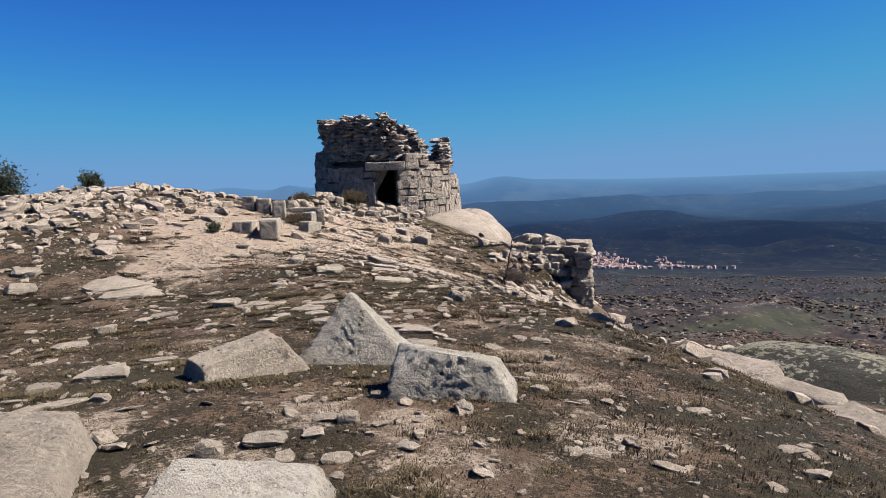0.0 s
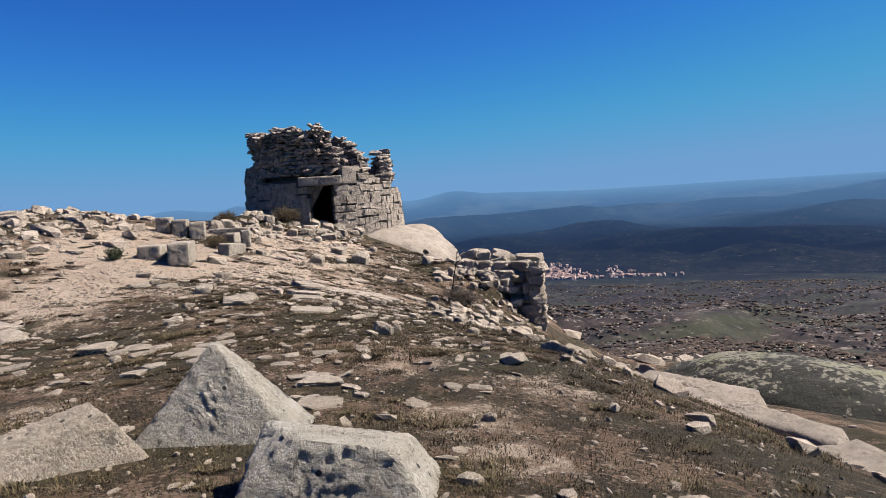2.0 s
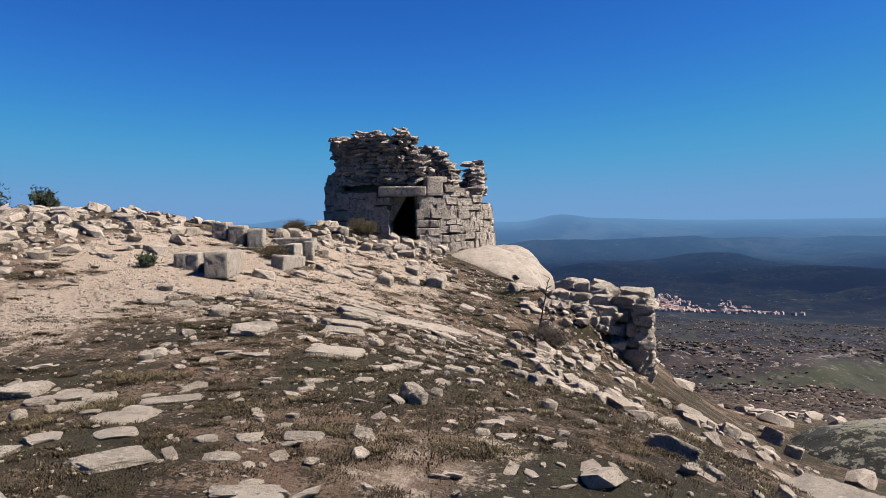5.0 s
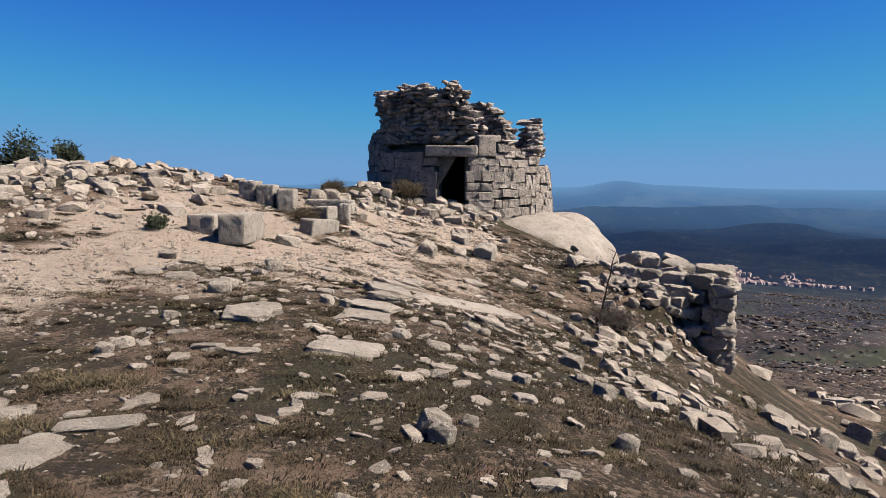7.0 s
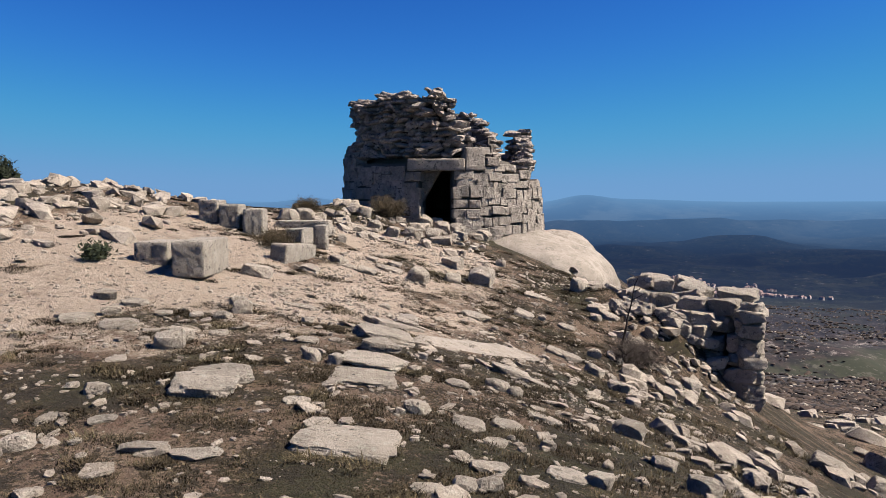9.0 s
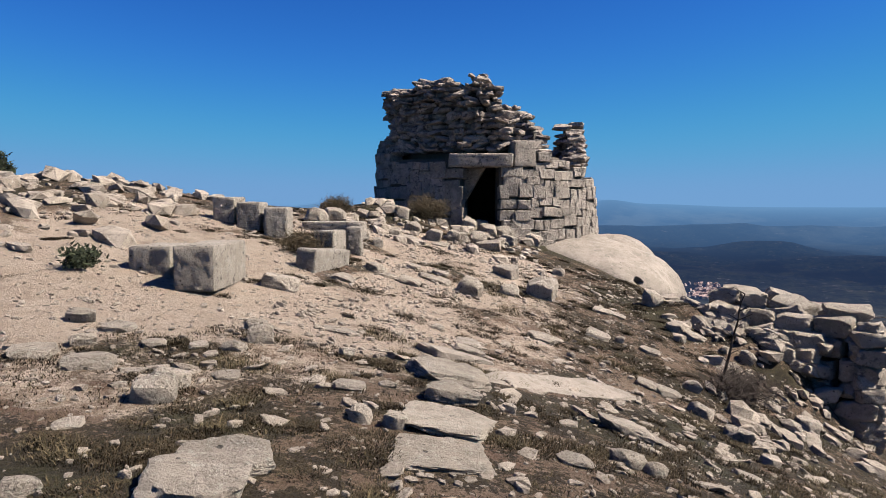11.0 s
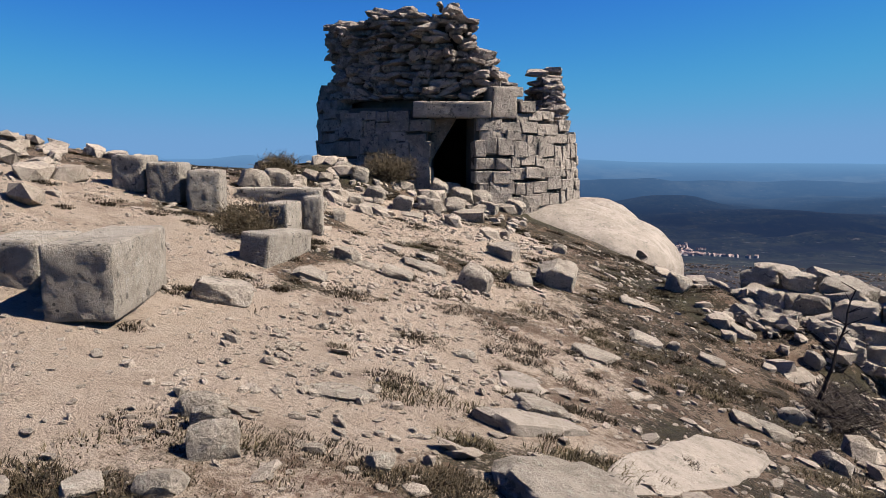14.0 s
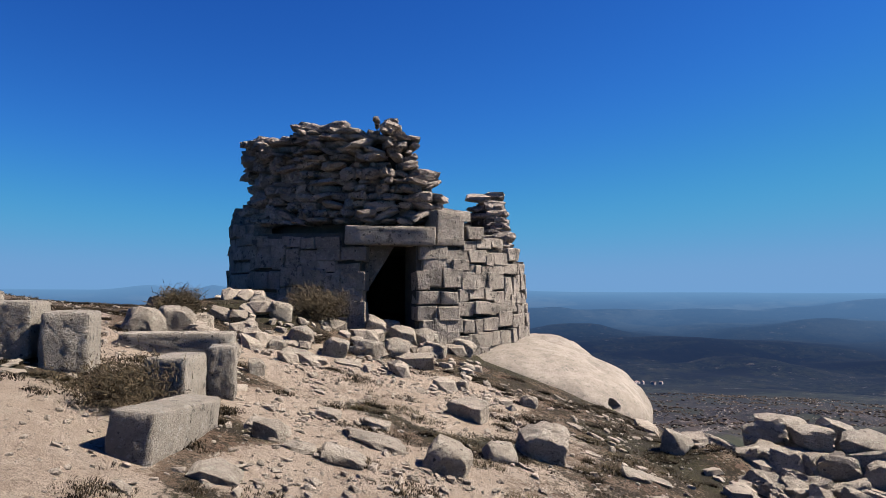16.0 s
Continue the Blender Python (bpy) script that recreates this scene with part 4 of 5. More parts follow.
stone(-2.47, 17.18, 0.16, 0.12, 0.13, -3, 221, 0.34, label="upright broken granite stone on the ground", sub=2)
stone(-3.31, 17.24, 0.21, 0.15, 0.19, 14, 222, 0.34, label="upright broken granite stone on the ground", sub=2)
stone(0.24, 17.27, 0.49, 0.38, 0.07, -33, 223, 0.34, flat=0.6)
stone(-3.41, 17.40, 0.24, 0.18, 0.17, 15, 224, 0.34, label="upright broken granite stone on the ground", sub=2)
stone(-2.81, 18.10, 0.47, 0.27, 0.05, 9, 225, 0.34, flat=0.6)
stone(-3.30, 18.59, 0.08, 0.06, 0.05, 19, 226, 0.34, label="upright broken granite stone on the ground", sub=2)
stone(-1.53, 18.72, 0.43, 0.41, 0.14, 17, 227, 0.34, flat=0.6)
stone(1.47, 19.40, 0.37, 0.28, 0.23, -10, 228, 0.34, label="upright broken granite stone on the ground")
stone(1.78, 19.57, 0.41, 0.39, 0.13, -16, 229, 0.34, flat=0.6)
stone(-4.05, 19.68, 0.53, 0.39, 0.28, 19, 230, 0.34, label="upright broken granite stone on the ground")
stone(-2.04, 19.84, 0.19, 0.14, 0.11, 2, 231, 0.34, label="upright broken granite stone on the ground", sub=2)
stone(1.20, 20.05, 0.35, 0.26, 0.24, -19, 232, 0.34, label="upright broken granite stone on the ground", sub=2)
stone(0.88, 20.51, 0.36, 0.34, 0.13, 16, 233, 0.34, flat=0.6)
stone(0.65, 20.58, 0.40, 0.38, 0.12, -0, 234, 0.34, flat=0.6)
stone(-0.36, 20.65, 0.12, 0.09, 0.11, -15, 235, 0.34, label="upright broken granite stone on the ground", sub=2)
stone(4.96, 20.72, 0.84, 0.63, 0.38, -16, 236, 0.34, label="large pale granite stone on the turf")
stone(5.36, 20.91, 0.37, 0.28, 0.27, -21, 237, 0.34, label="upright broken granite stone on the ground")
stone(6.35, 21.06, 0.56, 0.42, 0.40, -20, 238, 0.34, label="upright broken granite stone on the ground")
stone(5.96, 21.08, 0.50, 0.37, 0.42, -9, 239, 0.34, label="upright broken granite stone on the ground")
stone(-3.62, 21.10, 0.41, 0.39, 0.13, 1, 240, 0.34, flat=0.6)
stone(1.30, 21.11, 0.27, 0.20, 0.23, -10, 241, 0.34, label="upright broken granite stone on the ground", sub=2)
stone(-0.71, 21.12, 0.53, 0.51, 0.12, -12, 242, 0.34, flat=0.6)
stone(3.06, 21.86, 0.40, 0.30, 0.35, -34, 243, 0.34, label="upright broken granite stone on the ground")
stone(2.60, 22.09, 0.41, 0.39, 0.14, -21, 244, 0.34, flat=0.6)
stone(-3.20, 22.11, 0.30, 0.29, 0.08, 2, 245, 0.34, flat=0.6, sub=2)
stone(-2.85, 22.12, 0.41, 0.39, 0.14, 1, 246, 0.34, flat=0.6)
stone(-3.46, 22.26, 0.31, 0.23, 0.23, -0, 247, 0.34, label="upright broken granite stone on the ground", sub=2)
stone(0.12, 22.30, 0.45, 0.43, 0.12, -13, 248, 0.34, flat=0.6)
stone(0.90, 22.33, 0.34, 0.32, 0.09, -21, 249, 0.34, flat=0.6, sub=2)
stone(0.45, 22.35, 0.16, 0.12, 0.15, 1, 250, 0.34, label="upright broken granite stone on the ground", sub=2)
stone(-3.53, 22.51, 0.50, 0.47, 0.10, 6, 251, 0.34, flat=0.6)
stone(-1.96, 22.55, 0.45, 0.33, 0.42, -13, 252, 0.34, label="upright broken granite stone on the ground")
stone(-2.55, 22.92, 0.59, 0.56, 0.13, 15, 253, 0.34, flat=0.6)
stone(-1.35, 23.29, 0.38, 0.29, 0.24, -1, 254, 0.34, label="upright broken granite stone on the ground")
stone(2.61, 23.36, 0.29, 0.21, 0.24, -34, 255, 0.34, label="upright broken granite stone on the ground", sub=2)
stone(-2.54, 23.49, 0.34, 0.32, 0.10, -1, 256, 0.34, flat=0.6, sub=2)
stone(-3.05, 23.52, 0.28, 0.27, 0.11, 6, 257, 0.34, flat=0.6, sub=2)
stone(-0.79, 23.68, 0.61, 0.46, 0.58, -6, 258, 0.34, label="large pale granite stone on the turf")
stone(0.26, 23.82, 0.37, 0.35, 0.10, -10, 259, 0.34, flat=0.6)
stone(0.48, 23.93, 0.50, 0.29, 0.05, -13, 260, 0.34, flat=0.6)
stone(1.91, 23.99, 0.47, 0.44, 0.12, -3, 261, 0.34, flat=0.6)
stone(-3.93, 24.40, 0.25, 0.19, 0.24, 8, 262, 0.34, label="upright broken granite stone on the ground", sub=2)
stone(2.72, 24.45, 0.40, 0.30, 0.26, -23, 263, 0.34, label="upright broken granite stone on the ground")
stone(-4.27, 24.63, 0.32, 0.24, 0.30, 2, 264, 0.34, label="tumbled granite stone below the ruin", group="stones fallen from the ruin", sub=2)
stone(-1.45, 24.69, 0.53, 0.40, 0.35, -29, 265, 0.34, label="tumbled granite stone below the ruin", group="stones fallen from the ruin")
stone(-5.36, 25.05, 0.60, 0.45, 0.56, 22, 266, 0.34, label="tumbled granite stone below the ruin", group="stones fallen from the ruin")
stone(1.30, 25.23, 0.44, 0.33, 0.39, -30, 267, 0.34, label="tumbled granite stone below the ruin", group="stones fallen from the ruin")
stone(-5.11, 25.43, 0.52, 0.39, 0.49, 11, 268, 0.34, label="tumbled granite stone below the ruin", group="stones fallen from the ruin")
stone(-3.62, 25.75, 0.46, 0.44, 0.16, -0, 269, 0.34, flat=0.6, label="tumbled granite stone below the ruin", group="stones fallen from the ruin")
stone(2.19, 25.82, 0.66, 0.49, 0.36, -32, 270, 0.34, label="tumbled granite stone below the ruin", group="stones fallen from the ruin")
stone(-3.89, 25.87, 0.28, 0.21, 0.27, 12, 271, 0.34, label="tumbled granite stone below the ruin", group="stones fallen from the ruin", sub=2)
stone(-0.47, 25.94, 0.27, 0.20, 0.25, -1, 272, 0.34, label="tumbled granite stone below the ruin", group="stones fallen from the ruin", sub=2)
stone(-2.95, 25.94, 0.38, 0.36, 0.08, 3, 273, 0.34, flat=0.6, label="tumbled granite stone below the ruin", group="stones fallen from the ruin")
stone(-3.17, 26.29, 0.41, 0.31, 0.36, -7, 274, 0.34, label="tumbled granite stone below the ruin", group="stones fallen from the ruin")
stone(-3.63, 26.55, 0.44, 0.33, 0.35, 3, 275, 0.34, label="tumbled granite stone below the ruin", group="stones fallen from the ruin")
stone(-2.69, 26.69, 0.49, 0.37, 0.46, 5, 276, 0.34, label="tumbled granite stone below the ruin", group="stones fallen from the ruin")
stone(-2.26, 27.10, 0.44, 0.33, 0.42, 11, 277, 0.34, label="tumbled granite stone below the ruin", group="stones fallen from the ruin")
stone(-4.00, 27.11, 0.38, 0.28, 0.36, 12, 278, 0.34, label="tumbled granite stone below the ruin", group="stones fallen from the ruin")
stone(-4.32, 27.17, 0.34, 0.25, 0.32, 13, 279, 0.34, label="tumbled granite stone below the ruin", group="stones fallen from the ruin", sub=2)
stone(-1.64, 27.91, 0.46, 0.35, 0.37, -16, 280, 0.34, label="tumbled granite stone below the ruin", group="stones fallen from the ruin")
stone(10.00, 28.00, 0.71, 0.53, 0.59, -3, 281, 0.34, label="tumbled granite stone below the ruin", group="stones fallen from the ruin")
stone(-1.05, 28.65, 0.44, 0.33, 0.42, -12, 282, 0.34, label="tumbled granite stone below the ruin", group="stones fallen from the ruin")
stone(-4.12, 28.69, 0.58, 0.43, 0.54, 2, 283, 0.34, label="tumbled granite stone below the ruin", group="stones fallen from the ruin")
stone(10.21, 30.24, 0.77, 0.58, 0.73, -22, 284, 0.34, label="tumbled granite stone below the ruin", group="stones fallen from the ruin")
stone(10.62, 32.06, 0.53, 0.39, 0.37, -27, 285, 0.34, label="tumbled granite stone below the ruin", group="stones fallen from the ruin")
stone(12.29, 36.72, 0.63, 0.47, 0.36, -16, 286, 0.34, label="tumbled granite stone below the ruin", group="stones fallen from the ruin")
stone(11.21, 37.33, 0.86, 0.82, 0.28, -26, 287, 0.34, flat=0.6, label="tumbled granite stone below the ruin", group="stones fallen from the ruin")
stone(10.59, 38.23, 1.11, 1.05, 0.37, -19, 288, 0.34, flat=0.6, label="tumbled granite stone below the ruin", group="stones fallen from the ruin")
stone(-16.69, 97.36, 2.68, 2.01, 2.31, 14, 289, 0.34, label="tumbled granite stone below the ruin", group="stones fallen from the ruin")


# ---- stones past counting ----
def scatter(name, spots, label, mat, flat, seed, category="stones"):
    """Many small stones in one mesh: rows of place, size and turn."""
    rng = np.random.RandomState(seed)
    shapes = [rock_shape(500 + i, 1, 9, 0.7, 0.06) for i in range(20)]
    xs, ys = np.array([s[0] for s in spots]), np.array([s[1] for s in spots])
    zs = level(xs, ys)
    gx = (near_level(xs + 0.3, ys)[0] - near_level(xs - 0.3, ys)[0]) / 0.6
    gy = (near_level(xs, ys + 0.3)[0] - near_level(xs, ys - 0.3)[0]) / 0.6
    V, F, n = [], [], 0
    for (x, y, s), z, sx, sy in zip(spots, zs, gx, gy):
        v, f = shapes[rng.randint(20)]
        q = v * np.array((s * rng.uniform(0.7, 1.2), s * rng.uniform(0.4, 0.8), s * rng.uniform(*flat))) * 0.5
        a = rng.uniform(0, 6.283)
        tx, ty = rng.normal(0, 0.2, 2)
        m = np.array(Euler((tx, ty, a)).to_matrix())
        q = q @ m.T
        q[:, 2] += 0.5 * (q[:, 0] * sx + q[:, 1] * sy)
        q = q + np.array((x, y, z + 0.12 * s * flat[1]))
        V.append(q)
        F.append(f + n)
        n += len(q)
    ob = new(name, raw_mesh(name, np.vstack(V), np.vstack(F).tolist(), mat, 30))
    return tagged(ob, label, category, kind="stuff")


def spread(count, box, size, keep, seed):
    rng = np.random.RandomState(seed)
    out = []
    while len(out) < count:
        x, y = rng.uniform(box[0], box[1]), rng.uniform(box[2], box[3])
        if rng.rand() < keep(x, y):
            out.append((x, y, size[0] + (size[1] - size[0]) * rng.rand() ** 3))
    return out


def sandy(x, y):
    return max(max(0.0, 1.2 - math.hypot(x - sx, y - sy) / r) for sx, sy, r in SAND)


def patches(x, y, seed, scale):
    return float(fractal(np.array([x / scale]), np.array([y / scale]), seed, 3)[0])


def on_turf(x, y):
    if math.hypot(x - CX, y - CY) < R + 0.1:
        return 0.0
    return 0.0 if sandy(x, y) > 0.3 else max(0.05, 0.5 + 1.4 * patches(x, y, 71, 2.5))


def on_mound(x, y):
    return math.exp(-((x + 11.5) / 3.6) ** 2 - ((y - 22.5) / 3.8) ** 2) + 0.5 * math.exp(-((x + 10) / 2.5) ** 2 - ((y - 17) / 2.5) ** 2)


def on_slope(x, y):
    return 0.0 if x > 4.1 and 22 < y < 28 or y < 14 and x < 4.6 and (x * 7.3 + y * 3.1) % 1 > 0.12 else max(0.1, 0.5 + patches(x, y, 81, 2.0))


scatter("scattered_stones", spread(2600, (-12, 3, 2, 27), (0.05, 0.3), on_turf, 1), "flat pale granite stones strewn over dry turf", M_SCATTER, (0.12, 0.35), 1)
scatter("gravel", spread(15000, (-9, 4, 2.5, 27), (0.015, 0.09), lambda x, y: 0.35 + 0.65 * min(1, sandy(x, y)), 2), "loose granite gravel on sand and turf", M_SCATTER, (0.3, 0.7), 2, "gravel")
scatter("pebbles", spread(2600, (-6.5, 1.2, 13.5, 27), (0.025, 0.14), lambda x, y: 0.06 if x < -3.7 and y > 15.5 else 0.25 + 0.75 * min(1, sandy(x, y)) if math.hypot(x - CX, y - CY) > R + 0.2 else 0.0, 16), "pale pebbles and stone chips on trodden sand", M_SCATTER, (0.35, 0.8), 16, "pebbles")
scatter("stone_mound", spread(1100, (-19, -6.5, 14, 28), (0.15, 0.75), on_mound, 3), "long heap of pale broken granite stones", M_SCATTER, (0.3, 0.7), 3)
scatter("slope_stones", spread(700, (1.5, 9, 8, 27), (0.08, 0.55), on_slope, 4), "granite stones strewn down the steep slope", M_SCATTER, (0.45, 0.85), 4)
scatter("fallen_stones", spread(190, (-5.8, -0.8, 25.3, 28.6), (0.14, 0.62), lambda x, y: 1.0 if math.hypot(x - CX, y - CY) > R + 0.1 else 0, 5), "tumbled granite stones below the ruin's wall", M_SCATTER, (0.45, 0.8), 5)


scatter("bank_stones", spread(130, (2.2, 4.5, 22.4, 24.9), (0.12, 0.5), lambda x, y: 1.0, 8), "granite rubble spilled from the broken terrace wall", M_SCATTER, (0.4, 0.75), 8)


def on_flank(x, y):
    return 0.0 if x < 9 and y < 27 or math.hypot(x - 16.8, y - 27.8) < 7 else max(0.05, 0.4 + patches(x, y, 85, 6.0))


scatter("flank_stones", spread(900, (5, 48, 8, 75), (0.2, 1.6), on_flank, 9), "granite boulders strewn over the steep flank of the hill", M_SCATTER, (0.35, 0.7), 9)


def scrub_belt(name, count, reach, size, mat, label, seed, category):
    """Low clumps far down the hillside, thinning out with distance."""
    rng = np.random.RandomState(seed)
    d = reach[0] * (reach[1] / reach[0]) ** rng.rand(count)
    a = np.radians(rng.uniform(2, 50, count))
    x, y = d * np.sin(a), 12 + d * np.cos(a)
    keep = fractal(x / 45, y / 45, 77, 3) + rng.normal(0, 0.15, count) > -0.05
    x, y, d = x[keep], y[keep], d[keep]
    z = level(x, y)
    n, f = BALLS[1]
    s = rng.uniform(*size, len(x)) * np.interp(d, (60, 600), (0.6, 1.6))
    lump = 1 + 0.3 * rng.normal(size=(8, len(n)))
    v = n[None] * lump[rng.randint(8, size=len(x))][:, :, None] * s[:, None, None] * np.array((1, 1, 0.6)) + np.stack([x, y, z + 0.15 * s], 1)[:, None, :]
    faces = (f[None] + (np.arange(len(x)) * len(n))[:, None, None]).reshape(-1, 3)
    return tagged(new(name, raw_mesh(name, v.reshape(-1, 3), faces.tolist(), mat, 0)), label, category, kind="stuff")


scrub_belt("hillside_scrub", 52000, (50, 900), (0.16, 0.8), M_SCRUB, "dark scrub on the hillside far below", 12, "scrub")
scrub_belt("hillside_rocks", 24000, (50, 900), (0.08, 0.42), M_SCATTER, "pale rocks on the hillside far below", 13, "rocks")


for sx, sy, sl, sh, seed in ((-2.62, 28.28, 0.5, 0.45, 801), (-2.15, 28.2, 0.55, 0.4, 802), (-1.75, 28.32, 0.45, 0.42, 803), (-2.4, 28.7, 0.5, 0.4, 804)):
    stone(sx, sy, sl, 0.4, sh, 30 * seed, seed, 0.2, name="stone", label="fallen granite block on the ruin's doorstep", group="stones fallen from the ruin")


# ---- grass and heath ----
def tufts(name, spots, label, mat, height, blades, seed, spreadw=0.05, width=0.008):
    rng = np.random.RandomState(seed)
    xs, ys = np.array([s[0] for s in spots]), np.array([s[1] for s in spots])
    zs = level(xs, ys)
    n = len(spots) * blades
    x, y, z, s = (np.repeat(a, blades) for a in (xs, ys, zs, np.array([p[2] for p in spots])))
    a = rng.uniform(0, 6.283, n)
    rr = spreadw * s * np.sqrt(rng.rand(n))
    bx, by = x + rr * np.cos(a), y + rr * np.sin(a)
    h = height * s * rng.uniform(0.5, 1.2, n)
    lean = rng.uniform(0.6, 3.2, n) * h
    b = a + rng.normal(0, 0.7, n)
    px, py = -np.sin(b) * width * s, np.cos(b) * width * s
    V = np.stack([np.stack([bx - px, by - py, z - 0.01], 1), np.stack([bx + px, by + py, z - 0.01], 1), np.stack([bx + lean * np.cos(b) * 0.4 + px * 0.7, by + lean * np.sin(b) * 0.4 + py * 0.7, z + h * 0.65], 1),
                  np.stack([bx + lean * np.cos(b) * 0.4 - px * 0.7, by + lean * np.sin(b) * 0.4 - py * 0.7, z + h * 0.65], 1), np.stack([bx + lean * np.cos(b), by + lean * np.sin(b), z + h], 1)], 1).reshape(-1, 3)
    i = np.arange(n)[:, None] * 5
    F = (i + np.array([[0, 1, 2, 3]])).tolist() + (i + np.array([[3, 2, 4]])).tolist()
    ob = new(name, raw_mesh(name, V, F, mat, 0))
    return tagged(ob, label, "grass", kind="stuff")


def turf_only(x, y):
    return 0.0 if sandy(x, y) > 0.35 else max(0.1, 0.6 + 1.5 * patches(x, y, 61, 1.8))


tufts("dry_grass", spread(15000, (-7, 5.5, 1.5, 17), (0.5, 1.3), turf_only, 6), "short dry brown grass over thin soil", M_GRASS, 0.018, 14, 6, 0.09, 0.0035)
tufts("heath", spread(4500, (-9, 5, 2.5, 28), (0.6, 1.6), lambda x, y: turf_only(x, y) if patches(x, y, 91, 1.2) > 0.08 else 0.0, 7), "low dark heather stubble", M_HEATH, 0.02, 22, 7, 0.11, 0.0035)


def clumps(count, box, seed, keep):
    """Spots gathered into small cushions."""
    rng = np.random.RandomState(seed)
    out = []
    for x, y, s in spread(count, box, (0.06, 0.32), keep, seed):
        for _ in range(int(20 + 420 * s * s * 2)):
            a, r = rng.uniform(0, 6.283), s * math.sqrt(rng.rand())
            out.append((x + 1.4 * r * math.cos(a), y + 0.8 * r * math.sin(a), rng.uniform(0.6, 1.5) * (1.15 - 0.5 * r / s)))
    return out


def open_ground(x, y):
    if math.hypot(x - CX, y - CY) < R + 0.1:
        return 0.0
    return 0.06 if sandy(x, y) > 0.4 else 1.0


tufts("heath_cushions", clumps(620, (-8, 2.5, 9, 27.5), 14, open_ground), "dark brown heath cushions on sand and turf", M_HEATH, 0.016, 22, 14, 0.07, 0.0028)
tufts("grass_cushions", clumps(260, (-7, 5, 2.5, 25), 15, lambda x, y: turf_only(x, y)), "tufts of long dry straw-coloured grass", M_GRASS, 0.036, 9, 15, 0.05, 0.003)


# ---- shrubs ----
def shrub(name, x, y, wide, high, leaves, seed, mat, label, category="shrub", leaf=0.05, trunk=0.03, slim=0.3):
    rng = random.Random(seed)
    z0 = at(x, y)
    thing = tagged(new(name), label, category)
    thing.location = (x, y, z0)
    bm = bmesh.new()
    tips = []
    for i in range(9):
        a, up = rng.uniform(0, 6.283), rng.uniform(0.5, 1.0)
        tip = Vector((math.cos(a) * wide * 0.45 * rng.uniform(0.3, 1), math.sin(a) * wide * 0.45 * rng.uniform(0.3, 1), high * up))
        tips.append(tip)
        bmesh.ops.create_cone(bm, segments=5, radius1=trunk, radius2=trunk * 0.25, depth=tip.length, matrix=tip.to_track_quat("Z", "Y").to_matrix().to_4x4() @ Matrix.Translation((0, 0, tip.length / 2)), cap_ends=True)
    part("trunk", bm, M_TWIG, thing, "twisted dark stems")
    V, F = [], []
    for i in range(leaves):
        tip = tips[rng.randrange(9)] * rng.uniform(0.45, 1.05)
        c = tip + Vector([rng.gauss(0, wide * 0.09) for _ in range(3)])
        c.z = max(c.z, 0.02)
        d = Vector((rng.gauss(0, 1), rng.gauss(0, 1), rng.uniform(0, 1.4))).normalized()
        s = d.orthogonal().normalized() * leaf * slim
        k = len(V)
        V += [c - s, c + s, c + d * leaf * rng.uniform(0.8, 1.6)]
        F.append((k, k + 1, k + 2))
    o = new("crown", raw_mesh("crown", V, F, mat, 0))
    o.parent = thing
    return thing


shrub("juniper_tree", -19.9, 31.4, 2.6, 2.8, 5200, 1, M_LEAF, "dark green juniper tree behind the stone mound", "tree", 0.12, 0.06)
shrub("juniper_bush", -11.9, 24.2, 0.9, 0.55, 1200, 2, M_LEAF, "small dark juniper bush on the stone mound", "shrub", 0.08)
shrub("heath_bush", -6.0, 18.6, 0.55, 0.22, 700, 3, M_LEAF, "small green heath bush on the sand", "shrub", 0.05, 0.01)


shrub("heath_bush", -4.75, 22.1, 1.1, 0.16, 5000, 4, M_HEATH, "low dark heath bush behind a kerb stone", "shrub", 0.05, 0.006, 0.1)
shrub("dry_bush", -3.5, 27.7, 1.1, 0.42, 4500, 5, M_HEATH, "dry brown bush against the ruin's foot", "shrub", 0.1, 0.008, 0.05)
shrub("dry_bush", -5.3, 26.0, 0.8, 0.36, 4000, 6, M_HEATH, "dry brown bush among tumbled stones", "shrub", 0.1, 0.008, 0.05)
shrub("dry_bush", 2.05, 21.5, 1.2, 0.35, 2600, 7, M_TWIG, "tangle of dry brown twigs on the slope", "shrub", 0.16, 0.006, 0.03)


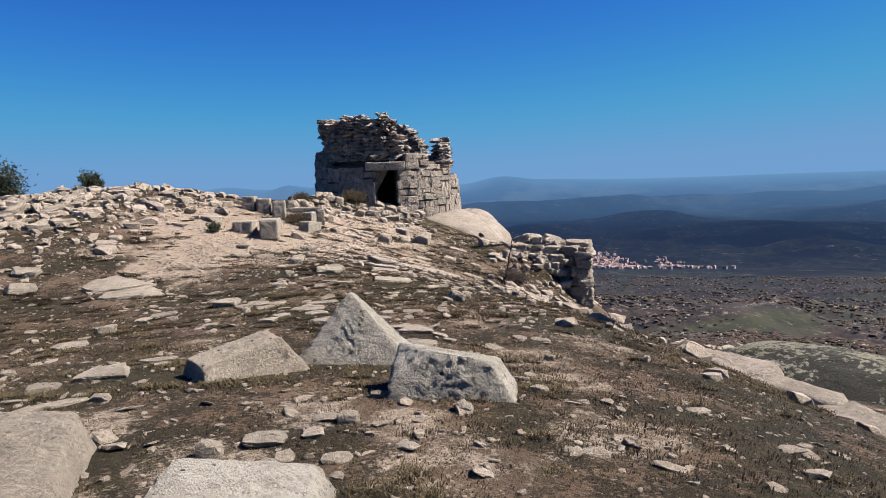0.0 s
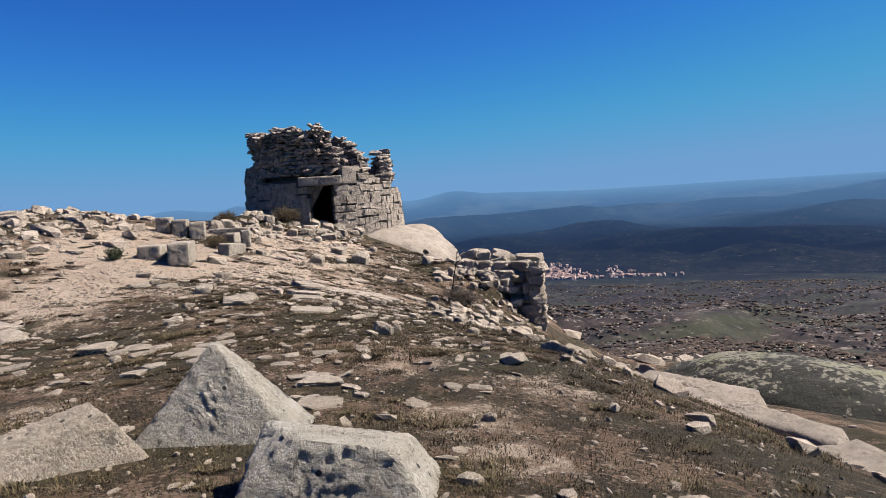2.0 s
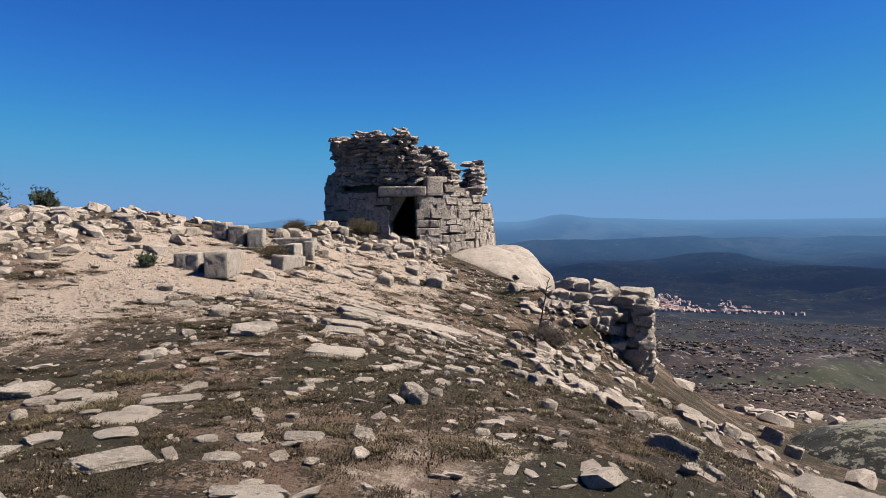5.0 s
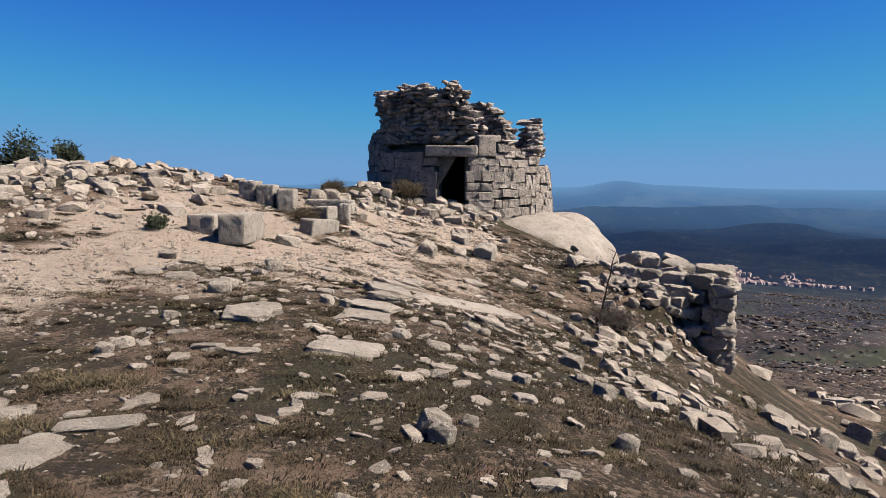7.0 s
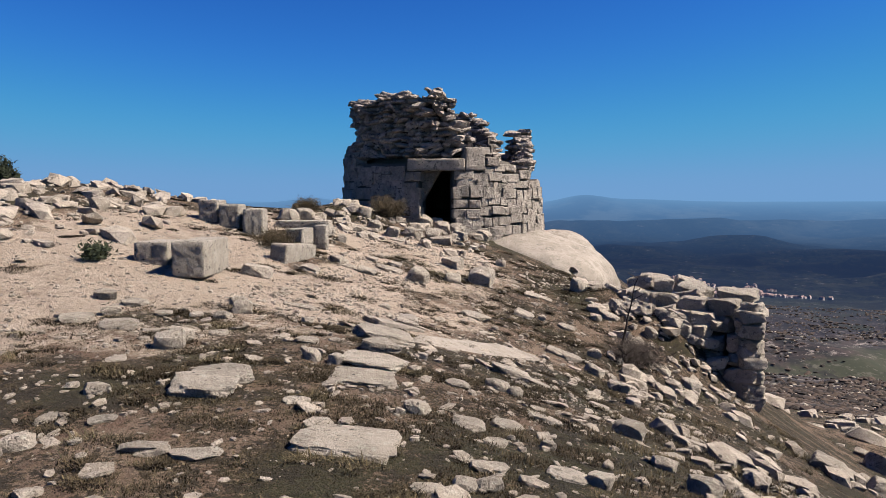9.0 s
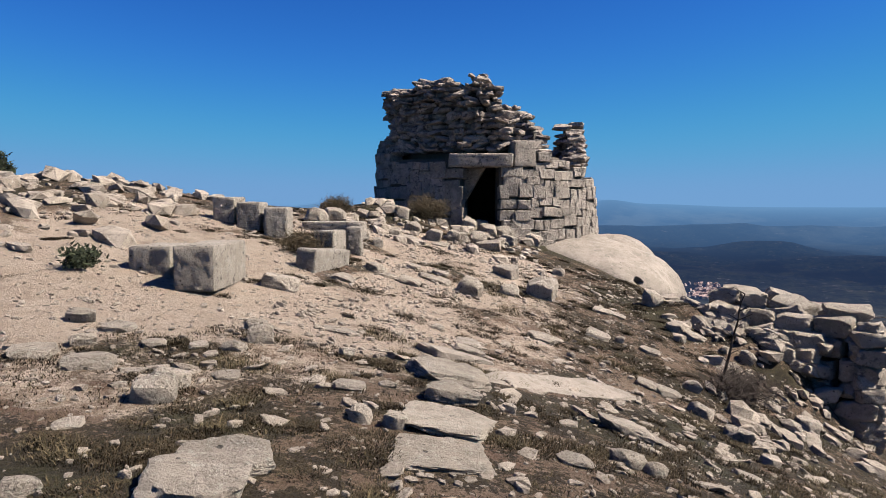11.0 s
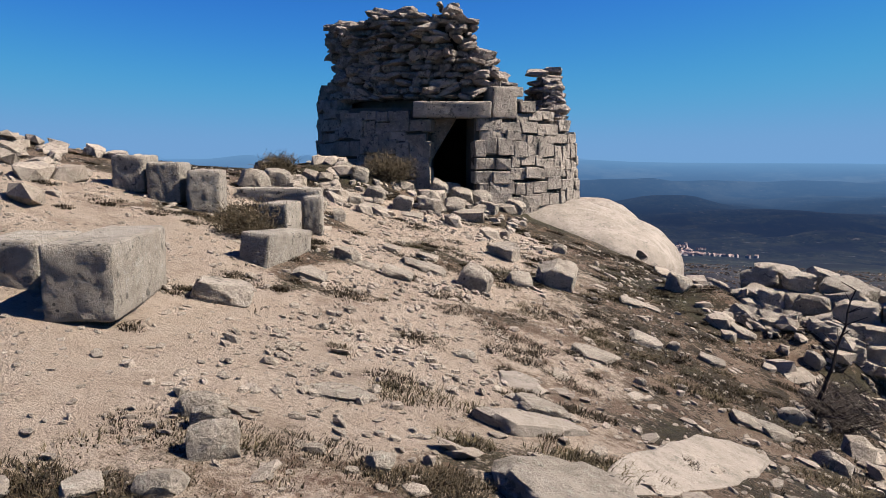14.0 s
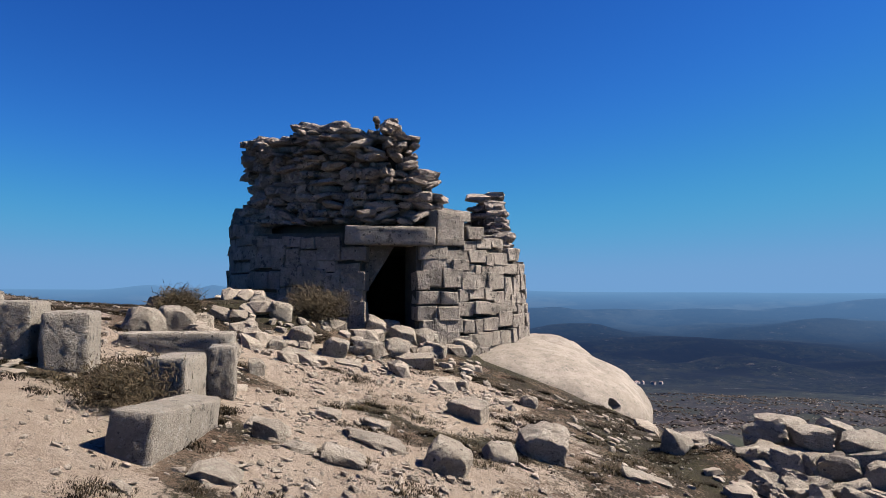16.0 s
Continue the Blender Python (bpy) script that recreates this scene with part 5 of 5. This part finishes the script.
def dead_stem(x, y, high, seed):
    """A bare dead sapling with short broken side shoots."""
    rng = random.Random(seed)
    thing = tagged(new("dead_sapling"), "bare dark dead sapling on the stony slope", "sapling")
    thing.location = (x, y, at(x, y))
    bm = bmesh.new()
    p, r = Vector((0, 0, -0.05)), 0.035
    for i in range(12):
        q = p + Vector((high * 0.02 + rng.gauss(0, 0.012), rng.gauss(0, 0.012), high / 11))
        d = q - p
        bmesh.ops.create_cone(bm, segments=6, radius1=r, radius2=r * 0.9, depth=d.length * 1.08, cap_ends=True, matrix=Matrix.Translation(p) @ d.to_track_quat("Z", "Y").to_matrix().to_4x4() @ Matrix.Translation((0, 0, d.length / 2)))
        if i > 2:
            for _ in range(2):
                a = rng.uniform(0, 6.283)
                e = Vector((math.cos(a), math.sin(a), rng.uniform(0.2, 0.9))) * rng.uniform(0.05, 0.22)
                shoot = bmesh.new()
                bmesh.ops.create_cone(shoot, segments=4, radius1=0.008, radius2=0.003, depth=e.length, cap_ends=True, matrix=Matrix.Translation(q) @ e.to_track_quat("Z", "Y").to_matrix().to_4x4() @ Matrix.Translation((0, 0, e.length / 2)))
                part("twig", shoot, M_TWIG, thing)
        p, r = q, r * 0.88
    part("stem", bm, M_TWIG, thing)


dead_stem(1.72, 21.55, 1.35, 2)


# ---- village in the plain ----
def village():
    rng = random.Random(3)
    thing = tagged(new("distant_village"), "white houses with clay roofs in the plain", "village", kind="stuff")
    walls, roofs = bmesh.new(), bmesh.new()
    for i in range(300):
        c = (330, 1450, 30) if i < 230 else (455, 1380, 22)
        x, y = c[0] + rng.gauss(0, c[2]), c[1] + rng.gauss(0, 95)
        w, l, h = rng.uniform(3.5, 5.5), rng.uniform(4, 7), rng.uniform(2.5, 4.2)
        m = Matrix.Translation((x, y, at(x, y))) @ pose(0, 0, 0, 0, 0, rng.uniform(0, 180))
        bmesh.ops.create_cube(walls, size=1, matrix=m @ Matrix.Translation((0, 0, h / 2)) @ Matrix.Diagonal((w, l, h, 1)))
        v = [roofs.verts.new(m @ Vector(p)) for p in ((-w / 2, -l / 2, h), (w / 2, -l / 2, h), (w / 2, l / 2, h), (-w / 2, l / 2, h), (0, -l / 2, h + 2), (0, l / 2, h + 2))]
        for q in ((0, 1, 4), (1, 2, 5, 4), (2, 3, 5), (3, 0, 4, 5)):
            roofs.faces.new([v[k] for k in q])
    part("houses", walls, M_WHITE, thing, "white walls", 0)
    part("roofs", roofs, M_ROOF, thing, "clay tile roofs", 0)


village()
face_tower()
